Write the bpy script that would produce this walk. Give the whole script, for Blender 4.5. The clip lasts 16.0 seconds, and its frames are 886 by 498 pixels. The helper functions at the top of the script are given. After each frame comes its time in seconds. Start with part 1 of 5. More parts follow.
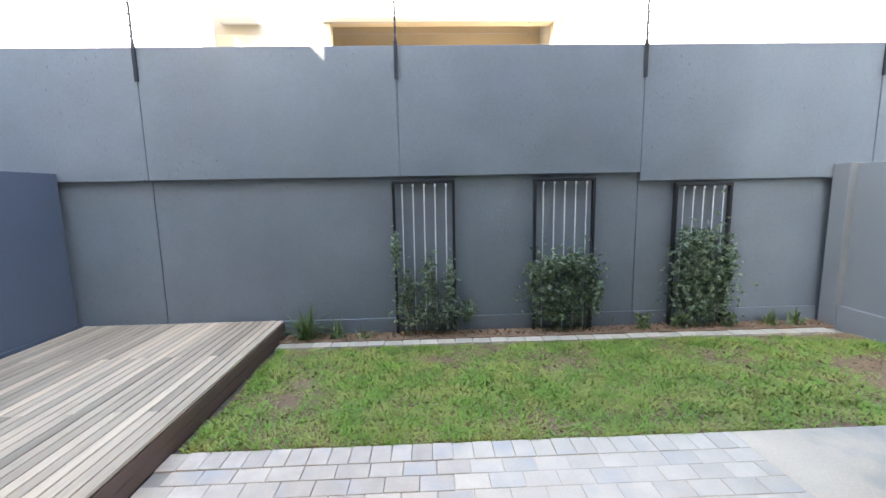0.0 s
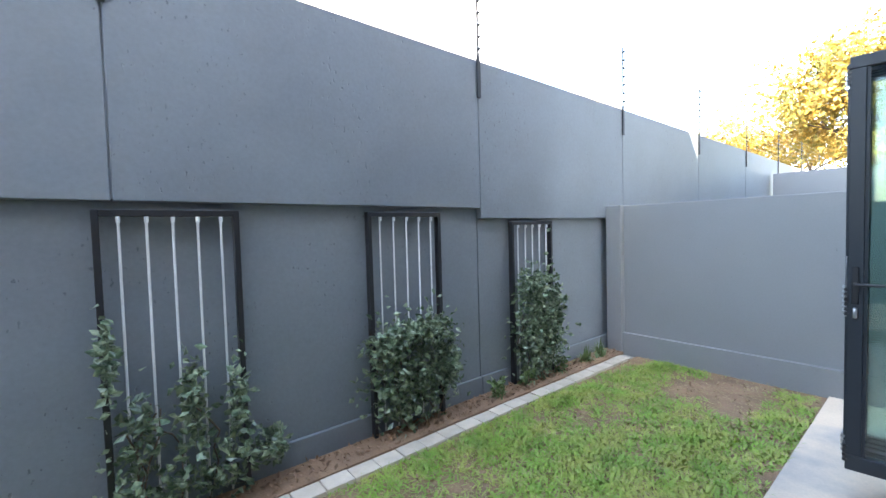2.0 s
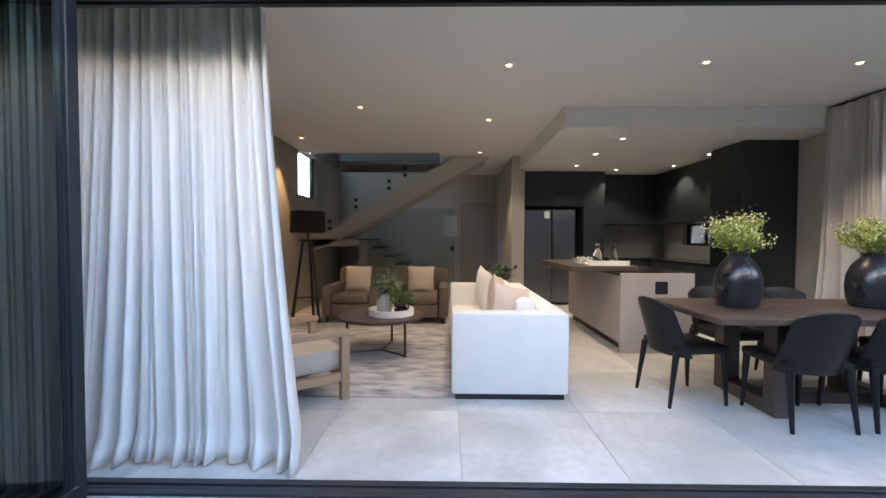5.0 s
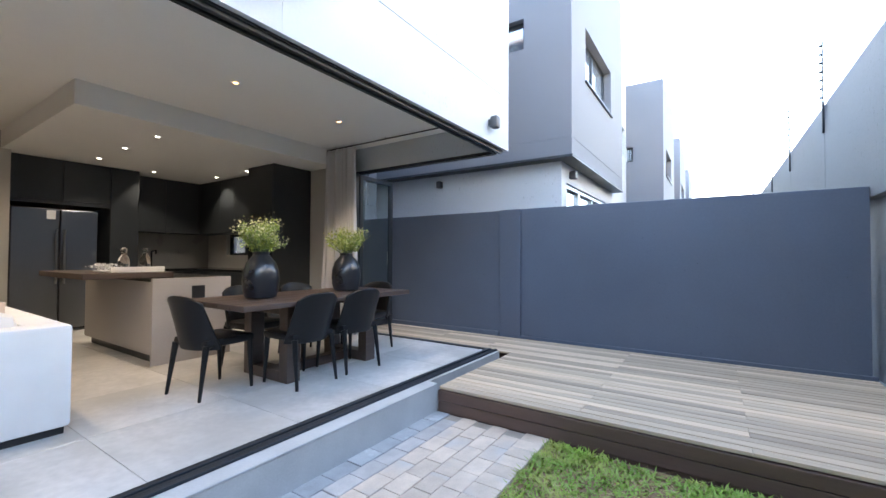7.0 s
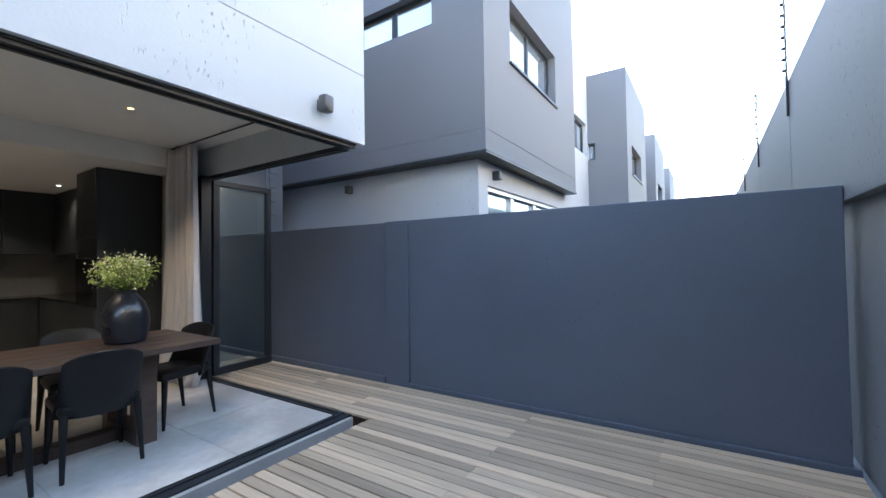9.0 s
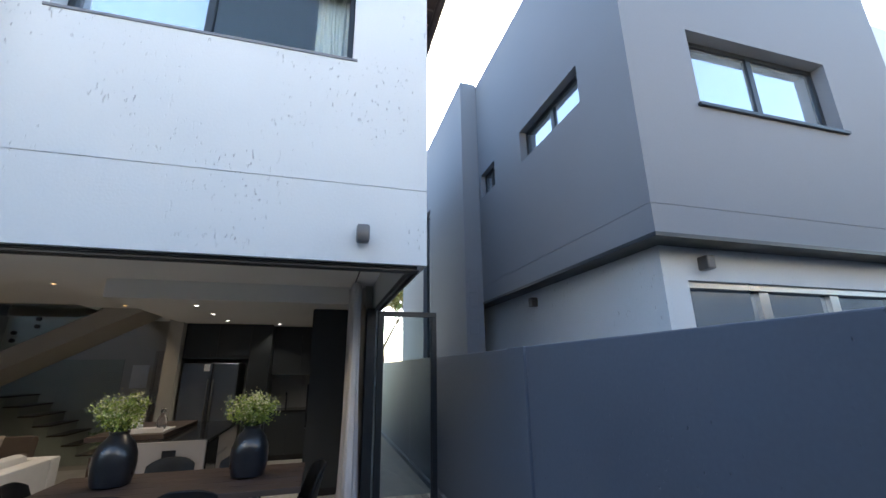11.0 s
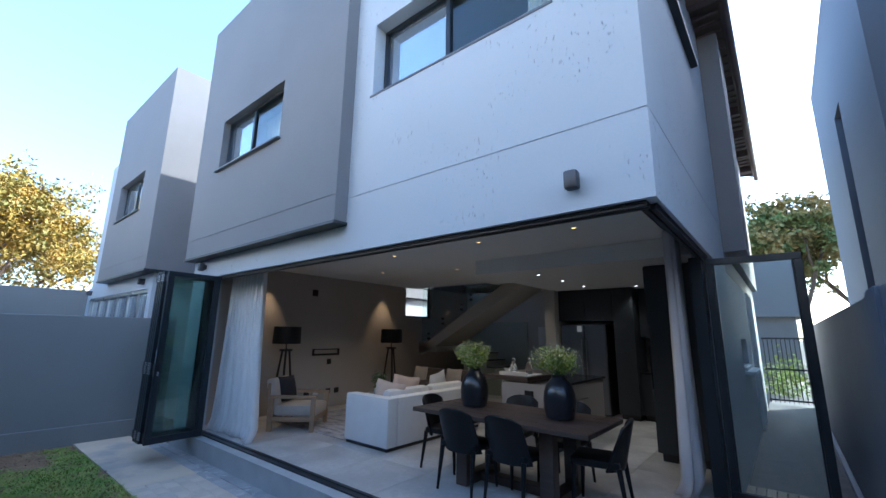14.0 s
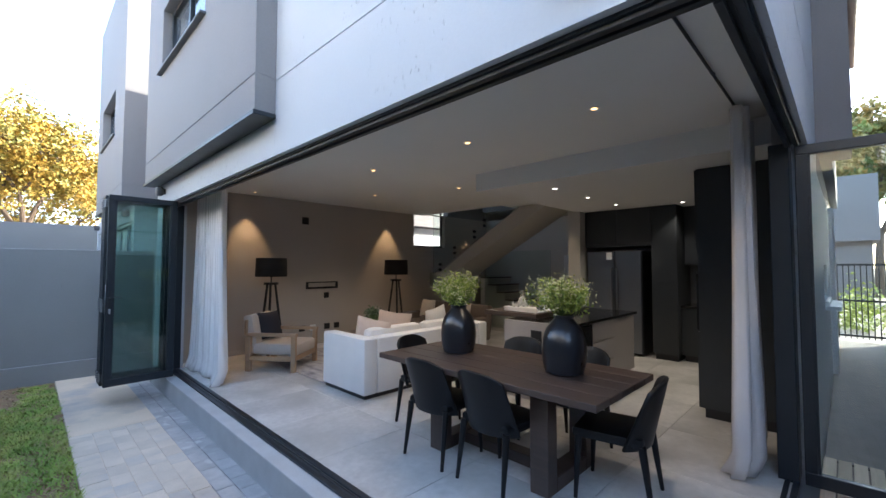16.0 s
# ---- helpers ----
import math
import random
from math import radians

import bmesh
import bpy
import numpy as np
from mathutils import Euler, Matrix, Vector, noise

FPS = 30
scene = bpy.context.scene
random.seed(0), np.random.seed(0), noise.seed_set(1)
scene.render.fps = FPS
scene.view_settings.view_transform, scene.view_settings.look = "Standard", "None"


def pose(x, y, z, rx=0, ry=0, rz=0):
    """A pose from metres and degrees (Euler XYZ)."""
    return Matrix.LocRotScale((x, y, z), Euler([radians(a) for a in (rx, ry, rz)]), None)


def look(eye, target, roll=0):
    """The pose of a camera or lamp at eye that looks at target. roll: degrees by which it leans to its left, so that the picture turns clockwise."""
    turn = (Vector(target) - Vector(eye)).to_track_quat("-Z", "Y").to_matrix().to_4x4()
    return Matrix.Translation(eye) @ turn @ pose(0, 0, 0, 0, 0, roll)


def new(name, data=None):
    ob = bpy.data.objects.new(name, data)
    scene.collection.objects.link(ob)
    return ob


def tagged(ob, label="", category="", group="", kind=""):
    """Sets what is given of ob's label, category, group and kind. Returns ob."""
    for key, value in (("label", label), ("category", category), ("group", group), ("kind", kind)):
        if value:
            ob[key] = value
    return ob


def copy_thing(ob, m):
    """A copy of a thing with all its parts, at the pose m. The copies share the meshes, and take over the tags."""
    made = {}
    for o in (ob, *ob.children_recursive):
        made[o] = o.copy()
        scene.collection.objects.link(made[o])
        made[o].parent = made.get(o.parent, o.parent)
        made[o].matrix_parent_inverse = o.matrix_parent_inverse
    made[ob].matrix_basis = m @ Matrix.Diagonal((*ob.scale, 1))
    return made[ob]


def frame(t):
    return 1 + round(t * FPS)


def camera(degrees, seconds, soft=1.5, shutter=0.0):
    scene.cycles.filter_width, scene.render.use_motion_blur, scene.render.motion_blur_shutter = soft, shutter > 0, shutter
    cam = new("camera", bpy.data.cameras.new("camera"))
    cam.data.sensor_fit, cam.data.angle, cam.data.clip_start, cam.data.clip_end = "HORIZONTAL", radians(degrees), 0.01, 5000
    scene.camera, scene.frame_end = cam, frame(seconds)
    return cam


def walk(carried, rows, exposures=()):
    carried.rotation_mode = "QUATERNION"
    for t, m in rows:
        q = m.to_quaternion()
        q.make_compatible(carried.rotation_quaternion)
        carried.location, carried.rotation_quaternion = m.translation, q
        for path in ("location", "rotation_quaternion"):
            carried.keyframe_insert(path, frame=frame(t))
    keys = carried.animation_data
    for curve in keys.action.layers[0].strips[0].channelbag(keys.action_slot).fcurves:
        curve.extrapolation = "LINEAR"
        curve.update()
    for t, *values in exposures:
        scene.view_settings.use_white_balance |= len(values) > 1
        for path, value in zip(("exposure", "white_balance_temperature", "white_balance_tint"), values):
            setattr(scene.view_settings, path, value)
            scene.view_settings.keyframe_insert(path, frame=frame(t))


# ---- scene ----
cam = camera(94.6, 16.0)
ROWS = [
    (0, (-0.074, 0.119, 1.57), (-0.006, 2.1, 1.297), -1.1),
    (0.5, (-0.132, 0.584, 1.52), (-0.224, 2.575, 1.351), -1.0),
    (1, (-0.319, 1.139, 1.499), (-0.161, 3.13, 1.387), -1.0),
    (1.5, (-0.411, 1.652, 1.549), (0.265, 3.532, 1.454), -1.1),
    (2, (-0.432, 2.137, 1.542), (0.83, 3.687, 1.457), -1.6),
    (2.5, (-0.301, 2.632, 1.353), (1.418, 3.648, 1.25), -1.9),
    (3, (-0.045, 3.129, 1.33), (1.933, 3.395, 1.209), -2.1),
    (3.5, (0.343, 3.457, 1.375), (2.241, 2.841, 1.232), -1.5),
    (4, (0.742, 3.655, 1.417), (2.177, 2.27, 1.267), 0.1),
    (4.5, (0.978, 3.656, 1.378), (1.74, 1.809, 1.288), 0.1),
    (5, (1.227, 3.672, 1.323), (1.254, 1.673, 1.267), 0.2),
    (7.3, (1.129, 3.996, 1.161), (-0.611, 3.01, 1.206), 0.2),
    (7.5, (0.953, 4.061, 1.16), (-0.817, 3.132, 1.203), 0.2),
    (8, (0.437, 4.213, 1.183), (-1.361, 3.336, 1.214), 0.2),
    (8.2, (0.201, 4.256, 1.215), (-1.586, 3.36, 1.236), 0.1),
    (10.5, (-2.332, 4.749, 1.73), (-3.307, 3.045, 2.109), -1.3),
    (11, (-2.768, 4.871, 1.71), (-3.298, 3.025, 2.268), -0.7),
    (11.5, (-3.112, 4.981, 1.709), (-3.185, 3.102, 2.391), -0.4),
    (12, (-3.384, 4.925, 1.674), (-3.055, 3.099, 2.421), 0.2),
    (12.5, (-3.625, 4.883, 1.662), (-2.952, 3.152, 2.404), 0.5),
    (13, (-3.892, 4.818, 1.654), (-2.954, 3.182, 2.32), 0.7),
    (13.5, (-4.013, 4.723, 1.607), (-2.89, 3.161, 2.154), 0.9),
    (14, (-4.055, 4.571, 1.605), (-2.809, 3.061, 2.014), 0.8),
    (14.5, (-4.04, 4.346, 1.591), (-2.725, 2.867, 1.875), 0.5),
    (15, (-4.0, 4.047, 1.572), (-2.642, 2.592, 1.764), 0.4),
    (15.5, (-3.881, 3.639, 1.567), (-2.498, 2.2, 1.693), 0.3),
    (16, (-3.692, 3.209, 1.575), (-2.292, 1.783, 1.659), 0.1),
]
walk(cam, [(t, look(eye, target, roll)) for t, eye, target, roll in ROWS],
     [(0.0, 3.85, 7500, 9), (2.0, 3.85, 7100, 9), (3.5, 3.55, 7100, 9), (4.5, 3.5, 7200, 9), (5.0, 3.75, 6900, 9), (8.0, 3.45, 7000, 9),
      (10.5, 2.65, 6700, 6), (12.0, 2.2, 5900, 6), (13.0, 1.9, 5300, 8), (14.0, 2.05, 5400, 6), (15.0, 2.45, 5900, 7), (16.0, 2.85, 6500, 9)])

# ---- world, sun, exposure ----
SUN = Vector((-0.48, -0.72, 0.5)).normalized()
world = bpy.data.worlds.new("sky")
scene.world = world
world.use_nodes = True
wn = world.node_tree
sky = wn.nodes.new("ShaderNodeTexSky")
sky.sky_type, sky.sun_disc = "NISHITA", False
sky.sun_elevation, sky.sun_rotation = math.asin(SUN.z), math.atan2(SUN.x, SUN.y)
sky.air_density, sky.dust_density, sky.ozone_density = 1.0, 1.6, 2.5
sky_fill = wn.nodes.new("ShaderNodeVectorMath")  # even fill light added to the sky colour to lift the shaded yard
sky_fill.operation = "ADD"
sky_fill.inputs[1].default_value = (0.32, 0.34, 0.37)
wn.links.new(sky.outputs[0], sky_fill.inputs[0])
wn.links.new(sky_fill.outputs[0], wn.nodes["Background"].inputs[0])
wn.nodes["Background"].inputs[1].default_value = 0.15
sun = new("sun", bpy.data.lights.new("sun", "SUN"))
sun.data.energy, sun.data.angle, sun.data.color = 2.8, radians(0.5), (1.0, 0.93, 0.82)
sun.matrix_basis = look(SUN * 30, (0, 0, 0))


# ---- materials ----
def mat(name, col, rough=0.6, metal=0.0, var=0.12, scale=3.0, fine=60.0, bump=0.15, dist=0.004, stretch=(1, 1, 1), per=0.0, spots=None, spec=0.5, coat=0.0):
    """A surface with variation at two scales, relief, and a shift from object to object (per)."""
    m = bpy.data.materials.new(name)
    m.use_nodes = True
    nt = m.node_tree
    N, L = nt.nodes, nt.links
    p = N["Principled BSDF"]
    p.inputs["Metallic"].default_value = metal
    p.inputs["Specular IOR Level"].default_value = spec
    p.inputs["Coat Weight"].default_value = coat
    tc, mp = N.new("ShaderNodeTexCoord"), N.new("ShaderNodeMapping")
    mp.inputs["Scale"].default_value = stretch
    L.new(tc.outputs["Object"], mp.inputs[0])
    info = N.new("ShaderNodeObjectInfo")
    if per:
        add = N.new("ShaderNodeVectorMath")
        add.operation = "MULTIPLY_ADD"
        L.new(info.outputs["Random"], add.inputs[0])
        add.inputs[1].default_value = (37, 51, 23)
        L.new(mp.outputs[0], add.inputs[2])
        vec = add.outputs[0]
    else:
        vec = mp.outputs[0]
    big, small = N.new("ShaderNodeTexNoise"), N.new("ShaderNodeTexNoise")
    for n, s in ((big, scale), (small, fine)):
        n.inputs["Scale"].default_value = s
        n.inputs["Detail"].default_value = 6
        L.new(vec, n.inputs["Vector"])
    mixf = N.new("ShaderNodeMath")
    mixf.operation = "MULTIPLY_ADD"
    L.new(small.outputs[0], mixf.inputs[0])
    mixf.inputs[1].default_value = 0.5
    L.new(big.outputs[0], mixf.inputs[2])
    rng = N.new("ShaderNodeMapRange")
    rng.inputs["From Min"].default_value, rng.inputs["From Max"].default_value = 0.4, 1.1
    rng.inputs["To Min"].default_value, rng.inputs["To Max"].default_value = 1 - var, 1 + var
    L.new(mixf.outputs[0], rng.inputs["Value"])
    val = rng.outputs[0]
    if per:
        pr = N.new("ShaderNodeMapRange")
        pr.inputs["To Min"].default_value, pr.inputs["To Max"].default_value = 1 - per, 1 + per
        L.new(info.outputs["Random"], pr.inputs["Value"])
        mu = N.new("ShaderNodeMath")
        mu.operation = "MULTIPLY"
        L.new(val, mu.inputs[0])
        L.new(pr.outputs[0], mu.inputs[1])
        val = mu.outputs[0]
    sc = N.new("ShaderNodeVectorMath")
    sc.operation = "SCALE"
    sc.inputs[0].default_value = col
    L.new(val, sc.inputs["Scale"])
    out = sc.outputs[0]
    if spots:
        scol, sscale, lo, hi = spots
        sn, sr, mx = N.new("ShaderNodeTexNoise"), N.new("ShaderNodeMapRange"), N.new("ShaderNodeMix")
        sn.inputs["Scale"].default_value, sn.inputs["Detail"].default_value = sscale, 5
        L.new(vec, sn.inputs["Vector"])
        sr.inputs["From Min"].default_value, sr.inputs["From Max"].default_value = lo, hi
        L.new(sn.outputs[0], sr.inputs["Value"])
        mx.data_type = "RGBA"
        L.new(sr.outputs[0], mx.inputs["Factor"])
        L.new(out, mx.inputs["A"])
        mx.inputs["B"].default_value = (*scol, 1)
        out = mx.outputs["Result"]
    L.new(out, p.inputs["Base Color"])
    rr = N.new("ShaderNodeMapRange")
    rr.inputs["To Min"].default_value, rr.inputs["To Max"].default_value = max(0.03, rough - 0.1), min(1, rough + 0.1)
    L.new(big.outputs[0], rr.inputs["Value"])
    L.new(rr.outputs[0], p.inputs["Roughness"])
    if bump:
        b = N.new("ShaderNodeBump")
        b.inputs["Strength"].default_value, b.inputs["Distance"].default_value = bump, dist
        L.new(mixf.outputs[0], b.inputs["Height"])
        L.new(b.outputs[0], p.inputs["Normal"])
    return m


def pitted(name, col, pits, lo, hi, depth, stretch, **k):
    """Painted plaster with sparse small pits pressed into it, their shade also put into the colour."""
    m = mat(name, col, **k)
    N, L = m.node_tree.nodes, m.node_tree.links
    p = N["Principled BSDF"]
    tc, mp, n, r = N.new("ShaderNodeTexCoord"), N.new("ShaderNodeMapping"), N.new("ShaderNodeTexNoise"), N.new("ShaderNodeMapRange")
    patch, pr, mul, b = N.new("ShaderNodeTexNoise"), N.new("ShaderNodeMapRange"), N.new("ShaderNodeMath"), N.new("ShaderNodeBump")
    mp.inputs["Scale"].default_value = stretch
    L.new(tc.outputs["Object"], mp.inputs[0])
    L.new(mp.outputs[0], n.inputs["Vector"])
    L.new(tc.outputs["Object"], patch.inputs["Vector"])
    n.inputs["Scale"].default_value, n.inputs["Detail"].default_value = pits, 2
    patch.inputs["Scale"].default_value = 1.3
    r.inputs["From Min"].default_value, r.inputs["From Max"].default_value = lo, hi
    pr.inputs["From Min"].default_value, pr.inputs["From Max"].default_value = 0.45, 0.6
    L.new(n.outputs[0], r.inputs["Value"])
    L.new(patch.outputs[0], pr.inputs["Value"])
    mul.operation = "MULTIPLY"
    L.new(r.outputs[0], mul.inputs[0])
    L.new(pr.outputs[0], mul.inputs[1])
    b.invert = True
    b.inputs["Strength"].default_value, b.inputs["Distance"].default_value = 1.0, depth
    L.new(mul.outputs[0], b.inputs["Height"])
    old = p.inputs["Normal"].links[0].from_socket
    L.new(old, b.inputs["Normal"])
    L.new(b.outputs[0], p.inputs["Normal"])
    base = p.inputs["Base Color"].links[0].from_socket
    mx = N.new("ShaderNodeMix")
    mx.data_type = "RGBA"
    L.new(mul.outputs[0], mx.inputs["Factor"])
    L.new(base, mx.inputs["A"])
    mx.inputs["B"].default_value = (*[c * 0.65 for c in col], 1)
    L.new(mx.outputs["Result"], p.inputs["Base Color"])
    return m


def glass_mat(name, tint):
    m = bpy.data.materials.new(name)
    m.use_nodes = True
    p = m.node_tree.nodes["Principled BSDF"]
    p.inputs["Base Color"].default_value = (*tint, 1)
    p.inputs["Transmission Weight"].default_value, p.inputs["Roughness"].default_value, p.inputs["IOR"].default_value = 1.0, 0.0, 1.45
    return m


def glow(name, col, power):
    m = bpy.data.materials.new(name)
    m.use_nodes = True
    p = m.node_tree.nodes["Principled BSDF"]
    p.inputs["Emission Color"].default_value, p.inputs["Emission Strength"].default_value = (*col, 1), power
    return m


def leaf_mat(name, a, b, scale=3.0, rough=0.5):
    m = mat(name, a, rough=rough, var=0.35, scale=scale, fine=25, bump=0, spots=(b, scale * 1.7, 0.42, 0.62))
    p = m.node_tree.nodes["Principled BSDF"]
    p.inputs["Transmission Weight"].default_value = 0.0
    p.inputs["Subsurface Weight"].default_value = 0.0
    return m


WALL_GREY = pitted("grey_boundary_paint", (0.158, 0.18, 0.2), 38, 0.665, 0.72, 0.007, (1, 1, 0.6), rough=0.55, var=0.17, scale=1.2, fine=40, bump=0.2, dist=0.006)
WALL_NAVY = pitted("blue_grey_boundary_paint", (0.1, 0.118, 0.155), 38, 0.69, 0.74, 0.005, (1, 1, 0.6), rough=0.5, var=0.13, scale=1.0, fine=40, bump=0.2, dist=0.006)
WALL_MID = pitted("mid_grey_paint", (0.25, 0.245, 0.24), 34, 0.74, 0.78, 0.004, (1, 1, 1), rough=0.6, var=0.08, scale=1.1, fine=50, bump=0.2, dist=0.006)
HOUSE_GREY = mat("warm_grey_house_plaster", (0.2, 0.195, 0.2), rough=0.7, var=0.12, scale=0.9, fine=70, bump=0.25, dist=0.005)
HOUSE_DARK = mat("blue_grey_house_plaster", (0.165, 0.175, 0.2), rough=0.7, var=0.07, scale=0.9, fine=70, bump=0.25, dist=0.005)
WHITE_RENDER = pitted("white_scratch_render", (0.52, 0.55, 0.58), 34, 0.65, 0.73, 0.008, (1.4, 1.4, 0.5), rough=0.75, var=0.05, scale=1.0, fine=50, bump=0.35, dist=0.006)
WHITE_FAR = mat("cream_render", (0.5, 0.42, 0.3), rough=0.8, var=0.06, scale=0.6, fine=20)
WHITE_PAINT = mat("white_paint", (0.78, 0.78, 0.78), rough=0.6, var=0.03, scale=1, fine=60, bump=0.1)
CEILING = mat("ceiling_paint", (0.8, 0.79, 0.77), rough=0.8, var=0.03, scale=1, fine=60, bump=0.06)
TAUPE = mat("taupe_interior_paint", (0.42, 0.38, 0.34), rough=0.8, var=0.04, scale=1, fine=60, bump=0.08)
INNER_WHITE = mat("pale_interior_paint", (0.52, 0.5, 0.46), rough=0.8, var=0.04, scale=1, fine=60, bump=0.08)
ALU = mat("charcoal_powder_coat", (0.017, 0.022, 0.028), spec=0.4, rough=0.38, var=0.1, scale=4, fine=200, bump=0.05)
BLACK = mat("black_metal", (0.012, 0.012, 0.014), rough=0.4, var=0.1, scale=5, fine=100, bump=0.05)
STEEL = mat("brushed_steel", (0.45, 0.46, 0.48), rough=0.3, metal=1, var=0.08, scale=3, fine=120, bump=0.05, stretch=(1, 1, 0.05))
GUNMETAL = mat("gunmetal", (0.09, 0.09, 0.095), rough=0.4, metal=0.5, var=0.08, bump=0.03)
FRIDGE = mat("dark_brushed_steel", (0.22, 0.23, 0.25), rough=0.35, metal=1, var=0.06, scale=3, fine=120, bump=0.05, stretch=(1, 1, 0.05))
GLASS = glass_mat("green_tinted_glass", (0.8, 0.89, 0.86))
CLEAR = glass_mat("clear_glass", (0.97, 0.98, 0.98))
GLASS_FAR = mat("coated_window_glass", (0.5, 0.56, 0.62), rough=0.03, metal=0.75, var=0.05, bump=0, spec=1.0)
DECK = mat("weathered_hardwood", (0.52, 0.4, 0.28), rough=0.65, var=0.35, scale=5, fine=60, bump=0.4, dist=0.003, stretch=(1, 0.06, 1), per=0.33)
DECK_DARK = mat("reddish_hardwood_fascia", (0.13, 0.075, 0.055), rough=0.55, var=0.3, scale=5, fine=60, bump=0.3, stretch=(1, 0.06, 1), per=0.15)
PAVER = mat("buff_concrete_paver", (0.58, 0.48, 0.385), rough=0.85, var=0.22, scale=7, fine=120, bump=0.5, dist=0.004, per=0.1, spots=((0.45, 0.45, 0.44), 2.5, 0.5, 0.75))
PAVER_GREY = mat("slate_grey_paver", (0.42, 0.4, 0.38), rough=0.8, var=0.22, scale=7, fine=120, bump=0.5, dist=0.004, per=0.1, spots=((0.55, 0.53, 0.5), 6, 0.6, 0.68))
PAVER_DUSTY = mat("cement_dusted_paver", (0.64, 0.54, 0.43), rough=0.85, var=0.18, scale=3, fine=90, bump=0.35, dist=0.003, per=0.05, spots=((0.46, 0.44, 0.42), 1.6, 0.52, 0.75))
PASSAGE = mat("dark_brick_paving", (0.2, 0.18, 0.16), rough=0.85, var=0.3, scale=6, fine=60, bump=0.5)
KERB = mat("pale_cement_edging", (0.48, 0.41, 0.32), rough=0.85, var=0.2, scale=8, fine=120, bump=0.5, dist=0.004, per=0.15)
SAND = mat("joint_sand", (0.34, 0.3, 0.25), rough=0.95, var=0.25, scale=6, fine=150, bump=0.5)
SCREED = mat("dusty_cement_screed", (0.66, 0.53, 0.39), rough=0.85, var=0.2, scale=1.6, fine=60, bump=0.3, dist=0.004, spots=((0.3, 0.29, 0.28), 1.1, 0.56, 0.75))
CONCRETE = mat("grey_concrete_sill", (0.46, 0.46, 0.45), rough=0.8, var=0.15, scale=4, fine=80, bump=0.3)
SOIL = mat("brown_soil", (0.24, 0.145, 0.085), rough=0.95, var=0.4, scale=5, fine=60, bump=0.9, dist=0.02, spots=((0.28, 0.18, 0.11), 3.0, 0.5, 0.7))
MULCH = mat("wood_chips", (0.3, 0.19, 0.12), rough=0.9, var=0.4, scale=30, fine=200)
EARTH = mat("dry_ground", (0.16, 0.13, 0.1), rough=0.95, var=0.3, scale=0.5, fine=12, bump=0.4)
TILE = mat("pale_stone_tile", (0.6, 0.58, 0.55), rough=0.4, var=0.3, scale=1.6, fine=18, bump=0.05, per=0.05, spots=((0.4, 0.39, 0.36), 1.5, 0.4, 0.72))
GROUT = mat("tile_grout", (0.45, 0.43, 0.4), rough=0.9)
CLOTH = mat("linen_curtain_cloth", (0.8, 0.77, 0.75), rough=0.9, var=0.06, scale=8, fine=300, bump=0.3, dist=0.001, stretch=(1, 1, 0.3))
CLOTH_GREY = mat("grey_curtain_cloth", (0.6, 0.58, 0.58), rough=0.9, var=0.08, scale=8, fine=300, bump=0.3, dist=0.001, stretch=(1, 1, 0.3))
SOFA = mat("white_upholstery", (0.74, 0.73, 0.72), rough=0.9, var=0.05, scale=6, fine=250, bump=0.3, dist=0.001)
CUSHION = mat("blush_cushion_cloth", (0.6, 0.48, 0.4), rough=0.9, var=0.08, scale=6, fine=250, bump=0.3, dist=0.001)
BEIGE = mat("beige_upholstery", (0.5, 0.44, 0.38), rough=0.9, var=0.08, scale=6, fine=250, bump=0.3, dist=0.001)
TAN = mat("brown_upholstery", (0.13, 0.1, 0.085), rough=0.85, var=0.12, scale=6, fine=250, bump=0.3, dist=0.001)
NAVY_CLOTH = mat("black_cushion_cloth", (0.02, 0.02, 0.028), rough=0.9, var=0.1, fine=250)
OAK = mat("light_oak", (0.36, 0.24, 0.15), rough=0.5, var=0.22, scale=6, fine=50, bump=0.15, stretch=(0.3, 0.3, 1))
DARK_OAK = mat("dark_stained_timber", (0.075, 0.05, 0.04), rough=0.4, var=0.35, scale=5, fine=40, bump=0.15, stretch=(0.12, 1, 1))
LEATHER = mat("black_leather", (0.009, 0.0095, 0.011), rough=0.4, spec=0.3, var=0.15, scale=5, fine=140, bump=0.2, dist=0.001)
CERAMIC = mat("black_glazed_ceramic", (0.012, 0.0135, 0.018), rough=0.3, var=0.2, scale=9, fine=70, bump=0.1, coat=0.3)
CABINET = mat("charcoal_cabinet_board", (0.032, 0.036, 0.04), rough=0.4, var=0.15, scale=4, fine=60, bump=0.08, stretch=(1, 1, 0.15))
ISLAND = mat("taupe_island_board", (0.34, 0.31, 0.29), rough=0.45, var=0.06, scale=3, fine=60, bump=0.06)
BENCH = mat("black_stone_worktop", (0.02, 0.02, 0.02), rough=0.15, var=0.2, scale=20, fine=80, bump=0)
SPLASH = mat("grey_stone_splashback", (0.34, 0.33, 0.31), rough=0.3, var=0.1, scale=3, fine=30, bump=0)
RUG = mat("distressed_rug", (0.5, 0.48, 0.47), rough=0.95, var=0.3, scale=4, fine=120, bump=0.6, dist=0.004, stretch=(0.8, 1.8, 1), spots=((0.2, 0.19, 0.21), 6, 0.42, 0.72))
SHADE = mat("black_lampshade", (0.012, 0.011, 0.012), rough=0.8, var=0.1, fine=200)
ROPE = mat("pale_steel_wire", (0.65, 0.66, 0.66), rough=0.45, metal=0.2, var=0.1, scale=20)
BARK = mat("bark", (0.12, 0.085, 0.06), rough=0.9, var=0.35, scale=6, fine=30, bump=0.8, dist=0.02, stretch=(1, 1, 0.3))
